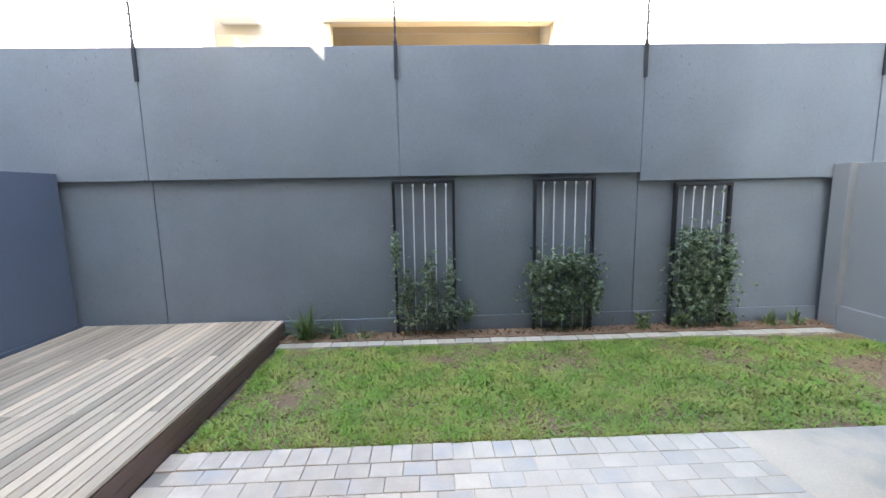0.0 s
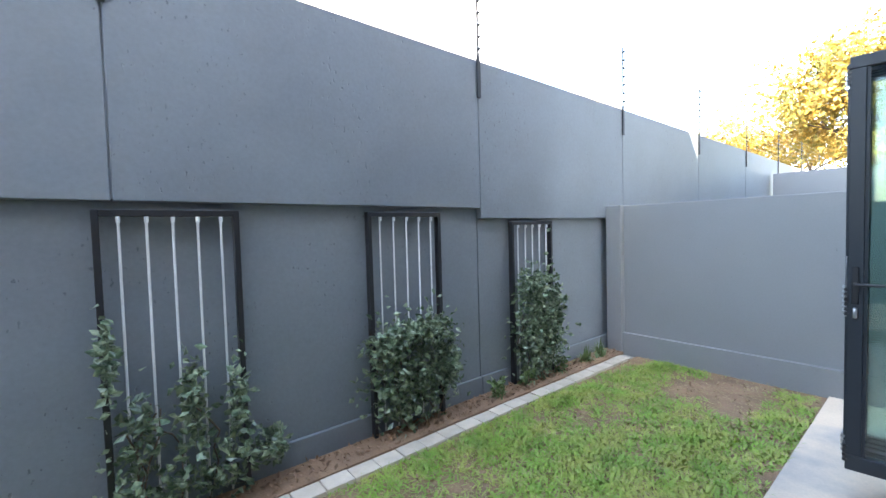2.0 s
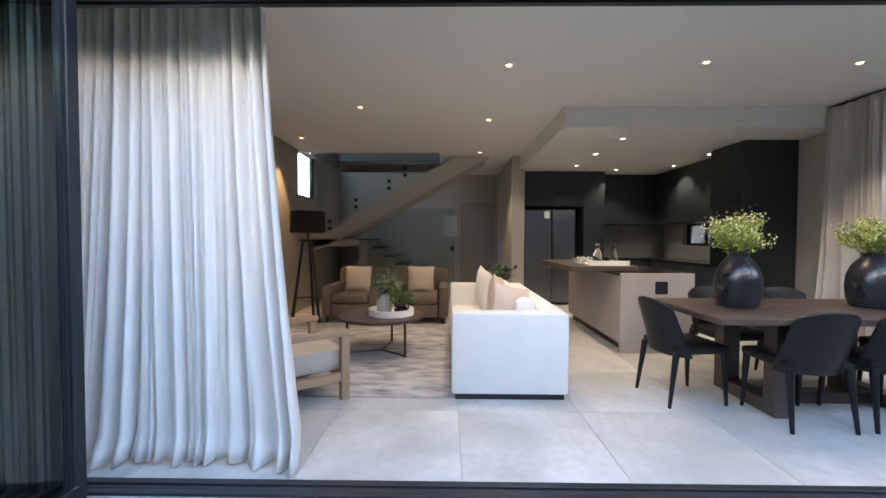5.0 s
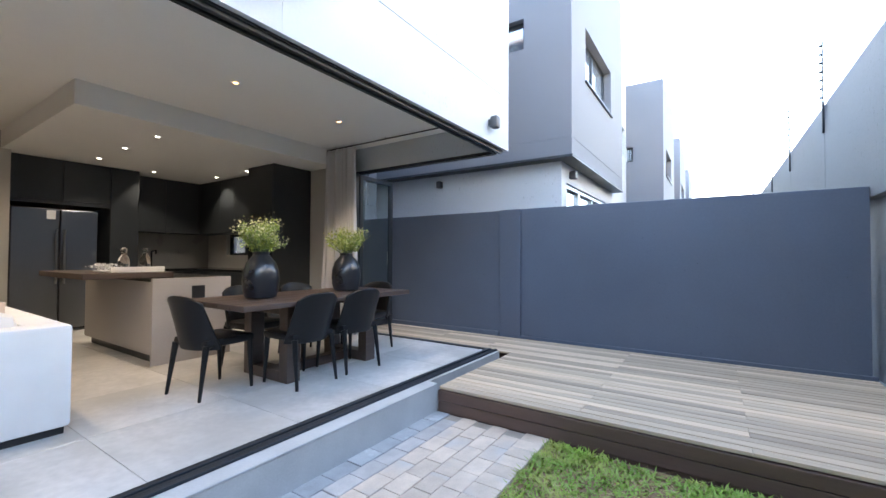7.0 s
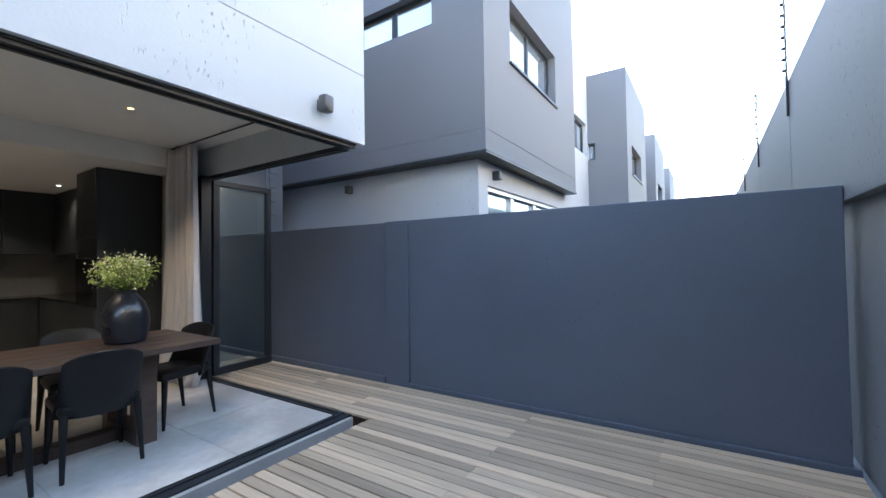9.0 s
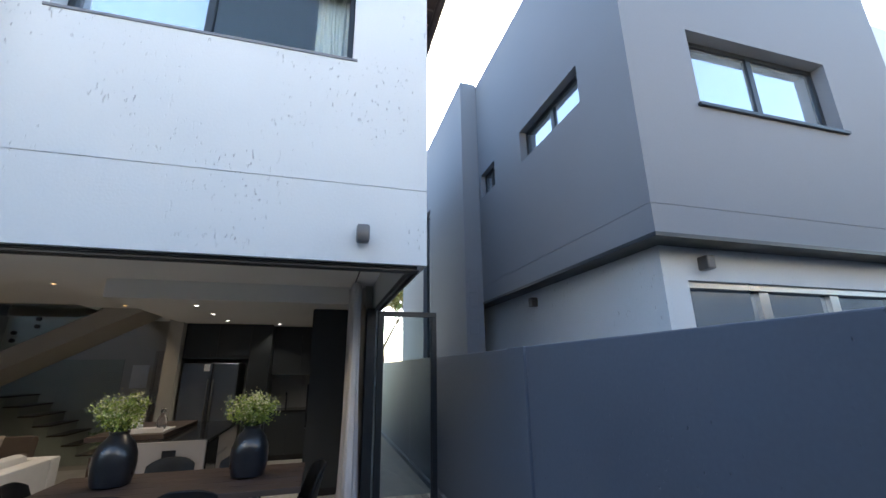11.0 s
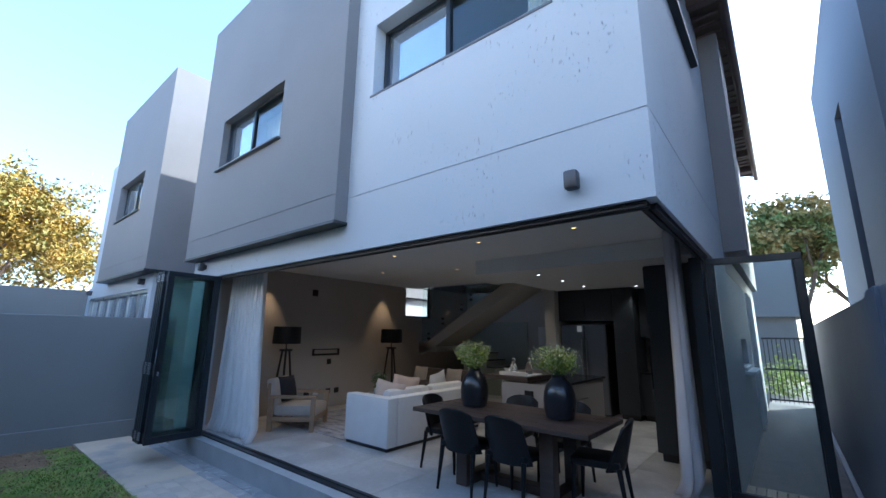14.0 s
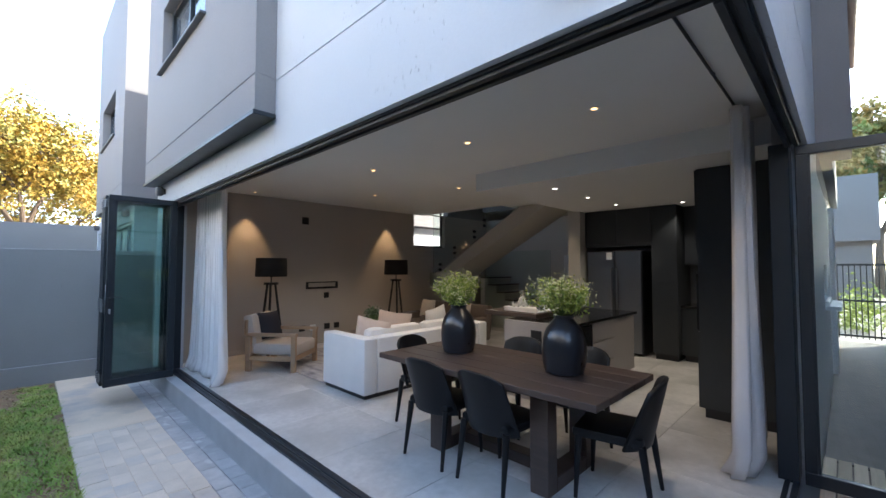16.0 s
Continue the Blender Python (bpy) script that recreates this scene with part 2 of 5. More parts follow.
ROOF = mat("brown_steel_roof", (0.12, 0.085, 0.075), rough=0.5, var=0.15, scale=3, fine=30)
LAMP_WARM, LAMP_COOL = glow("warm_lamp", (1.0, 0.55, 0.22), 0.6), glow("white_lamp", (1.0, 0.93, 0.85), 1.2)
GRASS = leaf_mat("grass_blades", (0.2, 0.33, 0.04), (0.35, 0.37, 0.08), 2.2, 0.55)
STRAW = leaf_mat("straw_blades", (0.42, 0.33, 0.16), (0.3, 0.25, 0.1), 3, 0.7)
# the pale second colour paints glints onto the glossy leaves
JASMINE = leaf_mat("glossy_dark_leaves_painted_glints", (0.05, 0.09, 0.045), (0.26, 0.32, 0.2), 9, 0.3)
STRAP = leaf_mat("strappy_leaves", (0.075, 0.13, 0.035), (0.13, 0.18, 0.06), 6, 0.4)
YELLOW = leaf_mat("autumn_leaves", (0.36, 0.22, 0.03), (0.2, 0.19, 0.04), 0.7, 0.6)
GREEN = leaf_mat("tree_leaves", (0.12, 0.17, 0.045), (0.34, 0.24, 0.08), 0.35, 0.6)
LIME = leaf_mat("lime_leaves", (0.38, 0.44, 0.09), (0.2, 0.28, 0.06), 12, 0.5)
BLOSSOM = mat("cream_flower_buds", (0.65, 0.62, 0.36), rough=0.7)


# ---- building blocks ----
def box(bm, lo, hi, bev=0.0, m=None):
    r = bmesh.ops.create_cube(bm, size=1.0)
    vs = r["verts"]
    lo, hi = Vector(lo), Vector(hi)
    bmesh.ops.transform(bm, matrix=Matrix.Translation((lo + hi) / 2) @ Matrix.Diagonal((*(hi - lo), 1)), verts=vs)
    if bev:
        es = list({e for v in vs for e in v.link_edges})
        g = bmesh.ops.bevel(bm, geom=vs + es, offset=bev, segments=2 if bev > 0.004 else 1, affect="EDGES", profile=0.5)
        vs = list({v for f in g["faces"] for v in f.verts} | {v for v in vs if v.is_valid})
    if m is not None:
        bmesh.ops.transform(bm, matrix=m, verts=vs)
    return vs


def tube(bm, a, b, r1, r2=None, seg=10):
    a, b = Vector(a), Vector(b)
    r2 = r1 if r2 is None else r2
    q = (b - a).to_track_quat("Z", "Y").to_matrix().to_4x4()
    bmesh.ops.create_cone(bm, cap_ends=True, segments=seg, radius1=r1, radius2=r2, depth=(b - a).length, matrix=Matrix.Translation((a + b) / 2) @ q)


def lathe(bm, prof, seg=28, at=(0, 0, 0)):
    """A body of revolution from (radius, height) pairs."""
    rings = [[bm.verts.new((at[0] + r * math.cos(2 * math.pi * k / seg), at[1] + r * math.sin(2 * math.pi * k / seg), at[2] + z)) for k in range(seg)] for r, z in prof]
    for p, q in zip(rings, rings[1:]):
        for k in range(seg):
            bm.faces.new((p[k], p[(k + 1) % seg], q[(k + 1) % seg], q[k]))
    bm.faces.new(rings[0][::-1])
    bm.faces.new(rings[-1])


def ob(name, bm, material, parent=None, smooth=False, **tags):
    me = bpy.data.meshes.new(name)
    bm.normal_update()
    bm.to_mesh(me)
    bm.free()
    me.materials.append(material)
    if smooth:
        for f in me.polygons:
            f.use_smooth = True
        me.set_sharp_from_angle(angle=radians(40))
    o = new(name, me)
    o.parent = parent
    return tagged(o, **tags)


def boxes(name, items, material, parent=None, bev=0.0, **tags):
    bm = bmesh.new()
    for lo, hi in items:
        box(bm, lo, hi, bev)
    return ob(name, bm, material, parent, **tags)


def empty(name, **tags):
    return tagged(new(name), **tags)


def wall_xz(x0, x1, y0, y1, z0, z1, holes):
    """Boxes of a wall along x between y0 and y1, with holes (x0, x1, z0, z1) side by side, in order of x."""
    out, x = [], x0
    for a, b, c, d in holes:
        if a > x:
            out.append(((x, y0, z0), (a, y1, z1)))
        if c > z0:
            out.append(((a, y0, z0), (b, y1, c)))
        if d < z1:
            out.append(((a, y0, d), (b, y1, z1)))
        x = b
    if x < x1:
        out.append(((x, y0, z0), (x1, y1, z1)))
    return out


def wall_yz(y0, y1, x0, x1, z0, z1, holes):
    return [((b[0][1], b[0][0], b[0][2]), (b[1][1], b[1][0], b[1][2])) for b in wall_xz(y0, y1, x0, x1, z0, z1, holes)]


def foliage(n, place, size, rng, up=0.3, width=0.5):
    """Vertices and faces of n folded leaves; place(rng) gives each one's base."""
    vs, fs = [], []
    for _ in range(n):
        p = Vector(place(rng))
        d = Vector((rng.gauss(0, 1), rng.gauss(0, 1), rng.gauss(up, 0.8))).normalized()
        s = d.cross(Vector((rng.gauss(0, 1), rng.gauss(0, 1), rng.gauss(0, 1)))).normalized()
        L = size * rng.uniform(0.6, 1.3)
        nrm = d.cross(s)
        k = len(vs)
        vs += [p, p + d * L * 0.5 + s * L * width * 0.5 + nrm * L * 0.12, p + d * L, p + d * L * 0.5 - s * L * width * 0.5 + nrm * L * 0.12]
        fs += [(k, k + 1, k + 2), (k, k + 2, k + 3)]
    return vs, fs


def pydata(name, vs, fs, material, parent=None, **tags):
    me = bpy.data.meshes.new(name)
    me.from_pydata([tuple(v) for v in vs], [], fs)
    me.materials.append(material)
    o = new(name, me)
    o.parent = parent
    return tagged(o, **tags)


# ---- ground and boundary walls ----
FLOOR, GRND, DECKZ = 0.03, -0.22, 0.0
F = 1.78
boxes("ground", [((-600, -600, -0.5), (600, 600, -0.27))], EARTH, label="bare dry earth around the houses", category="ground", kind="structure")
SEG = 2.985
XS = [-0.41 + SEG * k for k in range(-14, 12)]
bm = bmesh.new()
for a, b in zip(XS, XS[1:]):
    zb = 1.775 if b < 2.6 else 1.67
    box(bm, (a + 0.005, 5.19, zb), (b - 0.005, 5.56, 3.285), 0.006)
box(bm, (XS[0], 5.205, 1.79), (XS[-1], 5.55, 3.275))
ob("wall_north", bm, WALL_GREY, label="tall blue-grey painted concrete boundary wall panels", category="wall", kind="structure")
XL = [-42, -3.4] + [2.58 + 5.95 * k for k in range(0, 6)]
bm = bmesh.new()
for a, b in zip(XL, XL[1:]):
    box(bm, (a + 0.006, 5.26, -0.3), (b - 0.006, 5.5, 1.7745 if b < 2.7 else 1.6695))
    box(bm, (a + 0.004, 5.225, -0.3), (b - 0.004, 5.259, -0.015), 0.008)
box(bm, (XL[0], 5.275, -0.29), (XL[-1], 5.49, 1.6))
box(bm, (-42, 5.275, 1.6), (2.5, 5.49, 1.76))
ob("wall_north_lower", bm, WALL_GREY, label="recessed lower part of the grey boundary wall", category="wall", kind="structure")

bm = bmesh.new()
box(bm, (-4.65, 1.56, -0.3), (-4.45, 5.185, 1.88), 0.008)
box(bm, (-4.47, 1.22, -0.3), (-4.43, 1.555, 1.88), 0.006)
box(bm, (-4.65, -9.4, -0.3), (-4.475, 1.555, 1.875), 0.008)
box(bm, (-4.472, -9.4, -0.3), (-4.42, 1.21, 0.06), 0.006)
box(bm, (-4.448, 1.56, -0.3), (-4.42, 5.22, 0.035), 0.004)
ob("wall_west", bm, WALL_NAVY, label="dark blue-grey painted garden wall beside the deck", category="wall", kind="structure")
bm = bmesh.new()
box(bm, (5.14, 1.6, -0.3), (5.34, 4.975, 1.83), 0.008)
box(bm, (5.05, 4.97, -0.3), (5.36, 5.185, 1.84), 0.008)
box(bm, (5.075, 1.6, -0.3), (5.139, 4.965, 0.06), 0.006)
ob("wall_east", bm, WALL_MID, label="mid-grey plastered garden wall with plinth", category="wall", kind="structure")
boxes("wall_far_east", [((13.6, 1.0, -0.3), (13.8, 5.1, 2.85))], WALL_MID, label="grey garden wall of a further plot", category="wall", kind="structure")

# ---- paving, lawn, bed ----
pave = boxes("pavement", [((-1.93, 1.8, -0.29), (5.1, 2.85, GRND - 0.012))], SAND, label="buff concrete pavers along the house", category="pavement", kind="structure")
boxes("screed", [((2.12, 2.085, GRND - 0.012), (5.09, 2.845, GRND + 0.0055))], SCREED, bev=0.006, label="dusty cement skim over the paving", category="pavement", kind="structure")
boxes("joint_fill", [((0.05, 2.085, GRND - 0.0118), (2.119, 2.845, GRND - 0.005))], SCREED, label="cement dust filling the paver joints", category="pavement", kind="structure")
lawn = boxes("lawn", [((-1.88, 2.85, -0.29), (5.07, 4.77, GRND - 0.015))], SOIL, label="patchy green lawn with bare brown soil", category="lawn", kind="structure")
boxes("flower_bed", [((-1.9, 4.94, -0.29), (5.04, 5.22, GRND + 0.02))], SOIL, label="narrow soil bed with wood chips", category="flower bed", kind="structure")
rng = random.Random(3)


def bare(x, y):
    n = noise.noise(Vector((x * 1.1, y * 1.5, 3.1))) + 0.5 * noise.noise(Vector((x * 4, y * 4, 7.0)))
    edge = max(0, (x - 2.6) / 2.4) * 0.75 + max(0, 0.35 - (y - 2.82)) * 0.3 + max(0, 0.2 - abs(4.83 - y)) * 0.6
    return n + edge


vs, fs = [], []
for _ in range(95000):
    x, y = rng.uniform(-1.86, 5.04), rng.uniform(2.855, 4.765)
    c = bare(x, y)
    if c > rng.uniform(-0.25, 0.7):
        continue
    h = rng.uniform(0.012, 0.038) * (1.2 - 0.9 * max(-0.2, c))
    a, lean, w = rng.uniform(0, 6.283), rng.uniform(0.02, 0.075), rng.uniform(0.003, 0.0065)
    dx, dy = math.cos(a), math.sin(a)
    k = len(vs)
    z = GRND - 0.016
    vs += [(x - dy * w, y + dx * w, z), (x + dy * w, y - dx * w, z), (x + dx * lean * 0.4 + dy * w, y + dy * lean * 0.4 - dx * w, z + h * 0.6),
           (x + dx * lean * 0.4 - dy * w, y + dy * lean * 0.4 + dx * w, z + h * 0.6), (x + dx * lean, y + dy * lean, z + h)]
    fs += [(k, k + 1, k + 2, k + 3), (k + 3, k + 2, k + 4)]
dv, df = [], []
for _ in range(9000):
    x, y = rng.uniform(-1.86, 5.04), rng.uniform(2.855, 4.765)
    a, l, w = rng.uniform(0, 6.283), rng.uniform(0.03, 0.08), 0.0025
    z0, z1 = GRND + rng.uniform(-0.01, 0.015), GRND + rng.uniform(-0.01, 0.03)
    dx, dy = math.cos(a), math.sin(a)
    k = len(dv)
    dv += [(x - dy * w, y + dx * w, z0), (x + dy * w, y - dx * w, z0), (x + dx * l, min(y + dy * l, 4.77), z1)]
    df.append((k, k + 1, k + 2))
pydata("dry_grass", dv, df, STRAW, lawn, kind="stuff", label="dry straw-coloured grass blades")
pydata("grass", vs, fs, GRASS, lawn, kind="stuff", label="short green grass blades")

vs, fs = foliage(1500, lambda r: (r.uniform(-1.9, 5.0), r.uniform(4.95, 5.2), GRND + 0.022), 0.045, rng, up=0.0, width=0.6)
for i in range(1500):
    x, y = rng.uniform(-1.8, 5.0), rng.uniform(2.85, 4.75)
    if bare(x, y) > 0.3:
        a, b = foliage(1, lambda r: (x, y, GRND - 0.008), 0.04, rng, up=0.0, width=0.6)
        k = len(vs)
        vs += a
        fs += [tuple(j + k for j in f) for f in b]
pydata("leaf_litter", vs, fs, MULCH, kind="stuff", label="brown dry leaves and wood chips", category="leaf litter")

# ---- deck ----
deck = boxes("deck", [((-4.4, 1.82, -0.27), (-1.96, 5.215, -0.034)), ((-4.4, -1.5, -0.27), (-3.56, 1.82, -0.034))], DECK_DARK, label="weathered hardwood slatted garden deck", category="deck", kind="structure")
boxes("fascia_board", [((-1.957, 1.815, -0.125), (-1.93, 5.215, -0.036)), ((-1.957, 1.815, -0.225), (-1.935, 5.215, -0.131))], DECK_DARK, deck, bev=0.003)

# ---- the house: ground floor ----
floor = boxes("floor", [((-3.4, -8.5, -0.29), (4.05, 1.72, FLOOR - 0.006)), ((-1.925, 1.72, -0.29), (4.05, 1.8, FLOOR - 0.02))], GROUT, label="pale stone tiled floor of the open living room", category="floor", kind="structure")
boxes("door_sill", [((-1.925, 1.69, FLOOR - 0.02), (3.6, 1.815, FLOOR - 0.004))], CONCRETE, bev=0.004, label="cement sill under the folding doors", category="sill", kind="structure")
boxes("riser", [((-1.925, 1.8, -0.25), (4.05, 1.812, FLOOR - 0.021))], CONCRETE, label="cement step below the sill", category="step", kind="structure")
trk = boxes("door_track", [((-3.42, 1.555, FLOOR - 0.006), (3.5, 1.6, FLOOR + 0.012)), ((-3.42, 1.61, FLOOR - 0.006), (3.5, 1.635, FLOOR + 0.006)), ((-3.42, 1.645, FLOOR - 0.006), (3.5, 1.685, FLOOR + 0.012)),
      ((-3.42, -0.72, FLOOR - 0.006), (-3.385, 1.554, FLOOR + 0.01)), ((-3.37, -0.72, FLOOR - 0.006), (-3.34, 1.554, FLOOR + 0.01))], ALU, bev=0.002, label="black aluminium floor track", category="door track", kind="structure")
bm = bmesh.new()
for y in (1.63, 1.69):
    box(bm, (-3.45, y, 2.455), (3.5, y + 0.035, 2.493), 0.003)
box(bm, (-3.45, 1.625, 2.478), (3.5, 1.74, 2.494))
for x in (-3.48, -3.43):
    box(bm, (x, -0.72, 2.455), (x + 0.03, 1.62, 2.493), 0.003)
box(bm, (-3.49, -0.72, 2.478), (-3.395, 1.62, 2.494))
ob("head_track", bm, ALU, label="black aluminium head track of the folding doors", category="door track", kind="structure")

WIN_W, WIN_G = (-2.85, -0.65, 4.34, 5.275), (1.13, 3.12, 4.29, 5.2)
items = [((-3.52, 1.62, 2.495), (-0.311, F, 3.13))] + wall_xz(-3.52, -0.311, 1.5, F, 3.14, 7.45, [WIN_W]) + [((-0.31, 1.62, 2.495), (4.05, F, 2.84)), ((3.5, 1.5, -0.29), (4.05, F - 0.002, 2.494))]
bm = bmesh.new()
for lo, hi in items:
    box(bm, lo, hi)
box(bm, (-3.515, 1.625, 3.13), (-0.311, 1.772, 3.14))
for lo, hi in wall_yz(-2.2, 1.499, -3.52, -3.27, 3.14, 6.25, [(-1.05, 0.55, 5.05, 5.55)]) + [((-3.52, -2.2, 2.495), (-3.39, 1.619, 3.13)), ((-3.515, -2.2, 3.13), (-3.39, 1.499, 3.14))]:
    box(bm, lo, hi)
bmesh.ops.recalc_face_normals(bm, faces=bm.faces)
ob("wall_front", bm, WHITE_RENDER, label="white rough-rendered upper wall over the folding doors", category="wall", kind="structure")

bm = bmesh.new()
for lo, hi in wall_xz(-0.309, 4.06, 1.7, 1.95, 3.155, 7.44, [WIN_G]):
    box(bm, lo, hi)
box(bm, (-0.309, 1.781, 2.845), (4.06, 1.95, 3.145))
box(bm, (-0.305, 1.75, 3.145), (4.055, 1.942, 3.155))
# side openings run unseen up to 7.0, added to light the stairwell
for lo, hi in [((-0.309, -6.2, 3.155), (-0.06, 1.699, 7.44)), ((-0.06, -6.2, 7.2), (3.9, 1.699, 7.4)), ((-0.309, -6.45, 3.155), (3.9, -6.2, 7.44))] + wall_yz(-8.5, 1.699, 3.9, 4.06, 2.9, 7.44, [(-6.0, -4.7, 3.3, 7.0), (-4.7, -3.45, 2.9, 7.0)]):
    box(bm, lo, hi)
ob("wall_front_grey", bm, HOUSE_GREY, label="warm grey plastered projecting upper storey", category="wall", kind="structure")
boxes("drip_trim", [((-0.33, 1.782, 2.805), (4.08, 1.97, 2.843))], ALU, bev=0.004, label="black metal drip edge under the grey storey", category="trim", kind="structure")
boxes("slab", [((-3.26, -8.5, 2.9), (1.4, 1.49, 3.1)), ((1.4, -3.65, 2.9), (3.89, 1.49, 3.1)), ((1.4, -8.5, 2.9), (3.89, -6.3, 3.1)), ((-3.26, -8.5, 6.0), (-0.31, 1.49, 6.1))], CEILING, label="concrete floor slab of the upper storey", category="slab", kind="structure")
bm = bmesh.new()
for s in (-1, 1):
    q = [(-1.9, 7.1), (-3.9, 6.26)] if s < 0 else [(-1.9, 7.1), (-0.32, 6.45)]
    v = [bm.verts.new((x, y, z + dz)) for dz in (0, 0.05) for y in (1.49, -10) for x, z in q]
    bm.faces.new((v[0], v[1], v[3], v[2])), bm.faces.new((v[4], v[6], v[7], v[5])), bm.faces.new((v[1], v[5], v[7], v[3])), bm.faces.new((v[0], v[4], v[5], v[1])), bm.faces.new((v[2], v[3], v[7], v[6]))
for k in range(46):
    y = 1.7 - k * 0.25
    box(bm, (-3.86, y - 0.03, 6.2), (-3.53, y + 0.03, 6.24), 0.004)
for k in range(9):
    y = 1.2 - k * 1.25
    box(bm, (-3.86, y - 0.04, 6.06), (-3.53, y + 0.04, 6.195), 0.004)
tube(bm, (-3.93, 1.75, 6.2), (-3.93, -10, 6.2), 0.06, seg=10)
ob("roof", bm, ROOF, label="brown sheet metal gable roof with open eaves", category="roof", kind="structure")
boxes("wall_west_grey", [((-3.78, -3.2, 2.78), (-3.3, -2.2, 6.15)), ((-3.62, -8.5, 2.78), (-3.3, -3.2, 6.15)), ((-3.52, -8.5, 2.494), (-3.3, -2.2, 2.78))], HOUSE_GREY, label="grey plastered side wall of the house", category="wall", kind="structure")
boxes("wall_west_lower", wall_yz(-8.5, -0.95, -3.52, -3.4, -0.29, 2.4935, [(-4.3, -3.2, 1.19, 1.598)]), WHITE_RENDER, label="white rendered side wall along the passage", category="wall", kind="structure")
boxes("wall_back", [((-3.4, -8.7, -0.29), (4.06, -8.5, 6.2))], HOUSE_GREY, label="back wall of the house", category="wall", kind="structure")


def window(x0, x1, z0, z1, y, split=0.55, curtain=True, group=""):
    """A sliding window in a wall along x, with a projecting sill; its left leaf is glazed and closed."""
    w = empty("window", label="dark aluminium sliding window with a thin sill", category="window", group=group)
    b = 0.05
    bm = bmesh.new()
    for lo, hi in [((x0, y - 0.07, z0), (x1, y, z0 + b)), ((x0, y - 0.07, z1 - b), (x1, y, z1)), ((x0, y - 0.07, z0 + b), (x0 + b, y, z1 - b)), ((x1 - b, y - 0.07, z0 + b), (x1, y, z1 - b))]:
        box(bm, lo, hi, 0.003)
    xm = x0 + (x1 - x0) * split
    box(bm, (xm - 0.03, y - 0.065, z0 + b), (xm + 0.03, y - 0.005, z1 - b), 0.003)
    ob("window_frame", bm, ALU, w)
    boxes("pane", [((x0 + b, y - 0.04, z0 + b), (xm - 0.03, y - 0.032, z1 - b))], GLASS, w).visible_shadow = False
    boxes("pane", [((xm + 0.03, y - 0.055, z0 + b), (x1 - b, y - 0.047, z1 - b))], GLASS_FAR, w)
    boxes("sill", [((x0 - 0.04, y - 0.02, z0 - 0.03), (x1 + 0.04, y + 0.17, z0 - 0.002))], HOUSE_DARK, w, bev=0.004)
    return w


def drape(name, x0, x1, y, z0, z1, folds, flare, amp, material, rngseed, along="x", **tags):
    """A hanging pleated curtain; its foot spreads by flare and lies in loose folds."""
    r = random.Random(rngseed)
    ph = [r.uniform(-1.5, 1.5) for _ in range(folds + 2)]
    am = [r.uniform(0.4, 1.5) for _ in range(folds + 2)]
    drift = [r.uniform(-1, 1) for _ in range(folds + 2)]
    cum = np.cumsum([0] + [r.uniform(0.45, 1.7) for _ in range(folds)])
    cum = cum / cum[-1]
    nu, nv = folds * 14, 34
    vs, fs = [], []
    for j in range(nv + 1):
        v = j / nv
        for i in range(nu + 1):
            u = i / nu
            f = min(float(np.interp(u, cum, range(folds + 1))), folds - 1e-6)
            k = int(f)
            a = am[k] * (1 - (f - k)) + am[k + 1] * (f - k)
            p = ph[k] * (1 - (f - k)) + ph[k + 1] * (f - k)
            d = drift[k] * (1 - (f - k)) + drift[k + 1] * (f - k)
            low = (1 - v) ** 2
            x = x0 + (x1 - x0) * u + (u - 0.5) * flare * (1 - v) ** 1.5 + d * 0.07 * low * math.sin(math.pi * u)
            off = amp * a * ((0.6 + 0.4 * low) * math.sin(2 * math.pi * f + p * (0.4 + low)) + 0.4 * math.sin(3.4 * math.pi * f + 2 * p + v)) + 0.3 * amp * math.sin(4.3 * math.pi * f + 3 * v) * low
            foot = (0.06 * a if low > 0.9 else 0) * (low - 0.9) * 10
            z = z0 + (z1 - z0) * v + 0.012 * abs(math.sin(f * 3.1)) * low
            yy = y + off + foot
            vs.append((x, yy, z) if along == "x" else (yy, x, z))
    for j in range(nv):
        for i in range(nu):
            k = j * (nu + 1) + i
            fs.append((k, k + 1, k + nu + 2, k + nu + 1))
    o = pydata(name, vs, fs, material, **tags)
    for p in o.data.polygons:
        p.use_smooth = True
    md = o.modifiers.new("thickness", "SOLIDIFY")
    md.thickness = 0.003
    return o


window(*WIN_W, 1.62)
window(*WIN_G, 1.84)
drape("curtain", -2.8, -2.5, 1.42, 4.25, 5.3, 5, 0, 0.03, CLOTH, 5, label="white blind drawn to the window's end", category="curtain")
drape("curtain", -1.3, -0.6, 1.38, 4.2, 5.35, 7, 0, 0.03, CLOTH, 6, label="white sheer curtain behind upstairs window", category="curtain")
drape("curtain", 2.0, 3.05, 1.5, 4.1, 5.2, 8, 0, 0.03, CLOTH, 7, label="white sheer curtain behind upstairs window", category="curtain")
boxes("wall_inner_upper", [((-3.2, -2.4, 3.1), (-0.32, -2.3, 6.0)), ((-0.05, -2.4, 3.1), (3.89, -2.3, 7.2))], TAUPE, label="taupe wall of the upstairs bedrooms", category="wall", kind="structure")
boxes("ceiling_upper", [((-0.05, -2.3, 5.5), (3.89, 1.69, 5.56)), ((-3.26, -2.3, 5.7), (-0.32, 1.49, 5.76))], CEILING, label="painted bedroom ceiling", category="ceiling", kind="structure")
sw = empty("side_window", label="dark top-hung window standing open under the eaves", category="window")
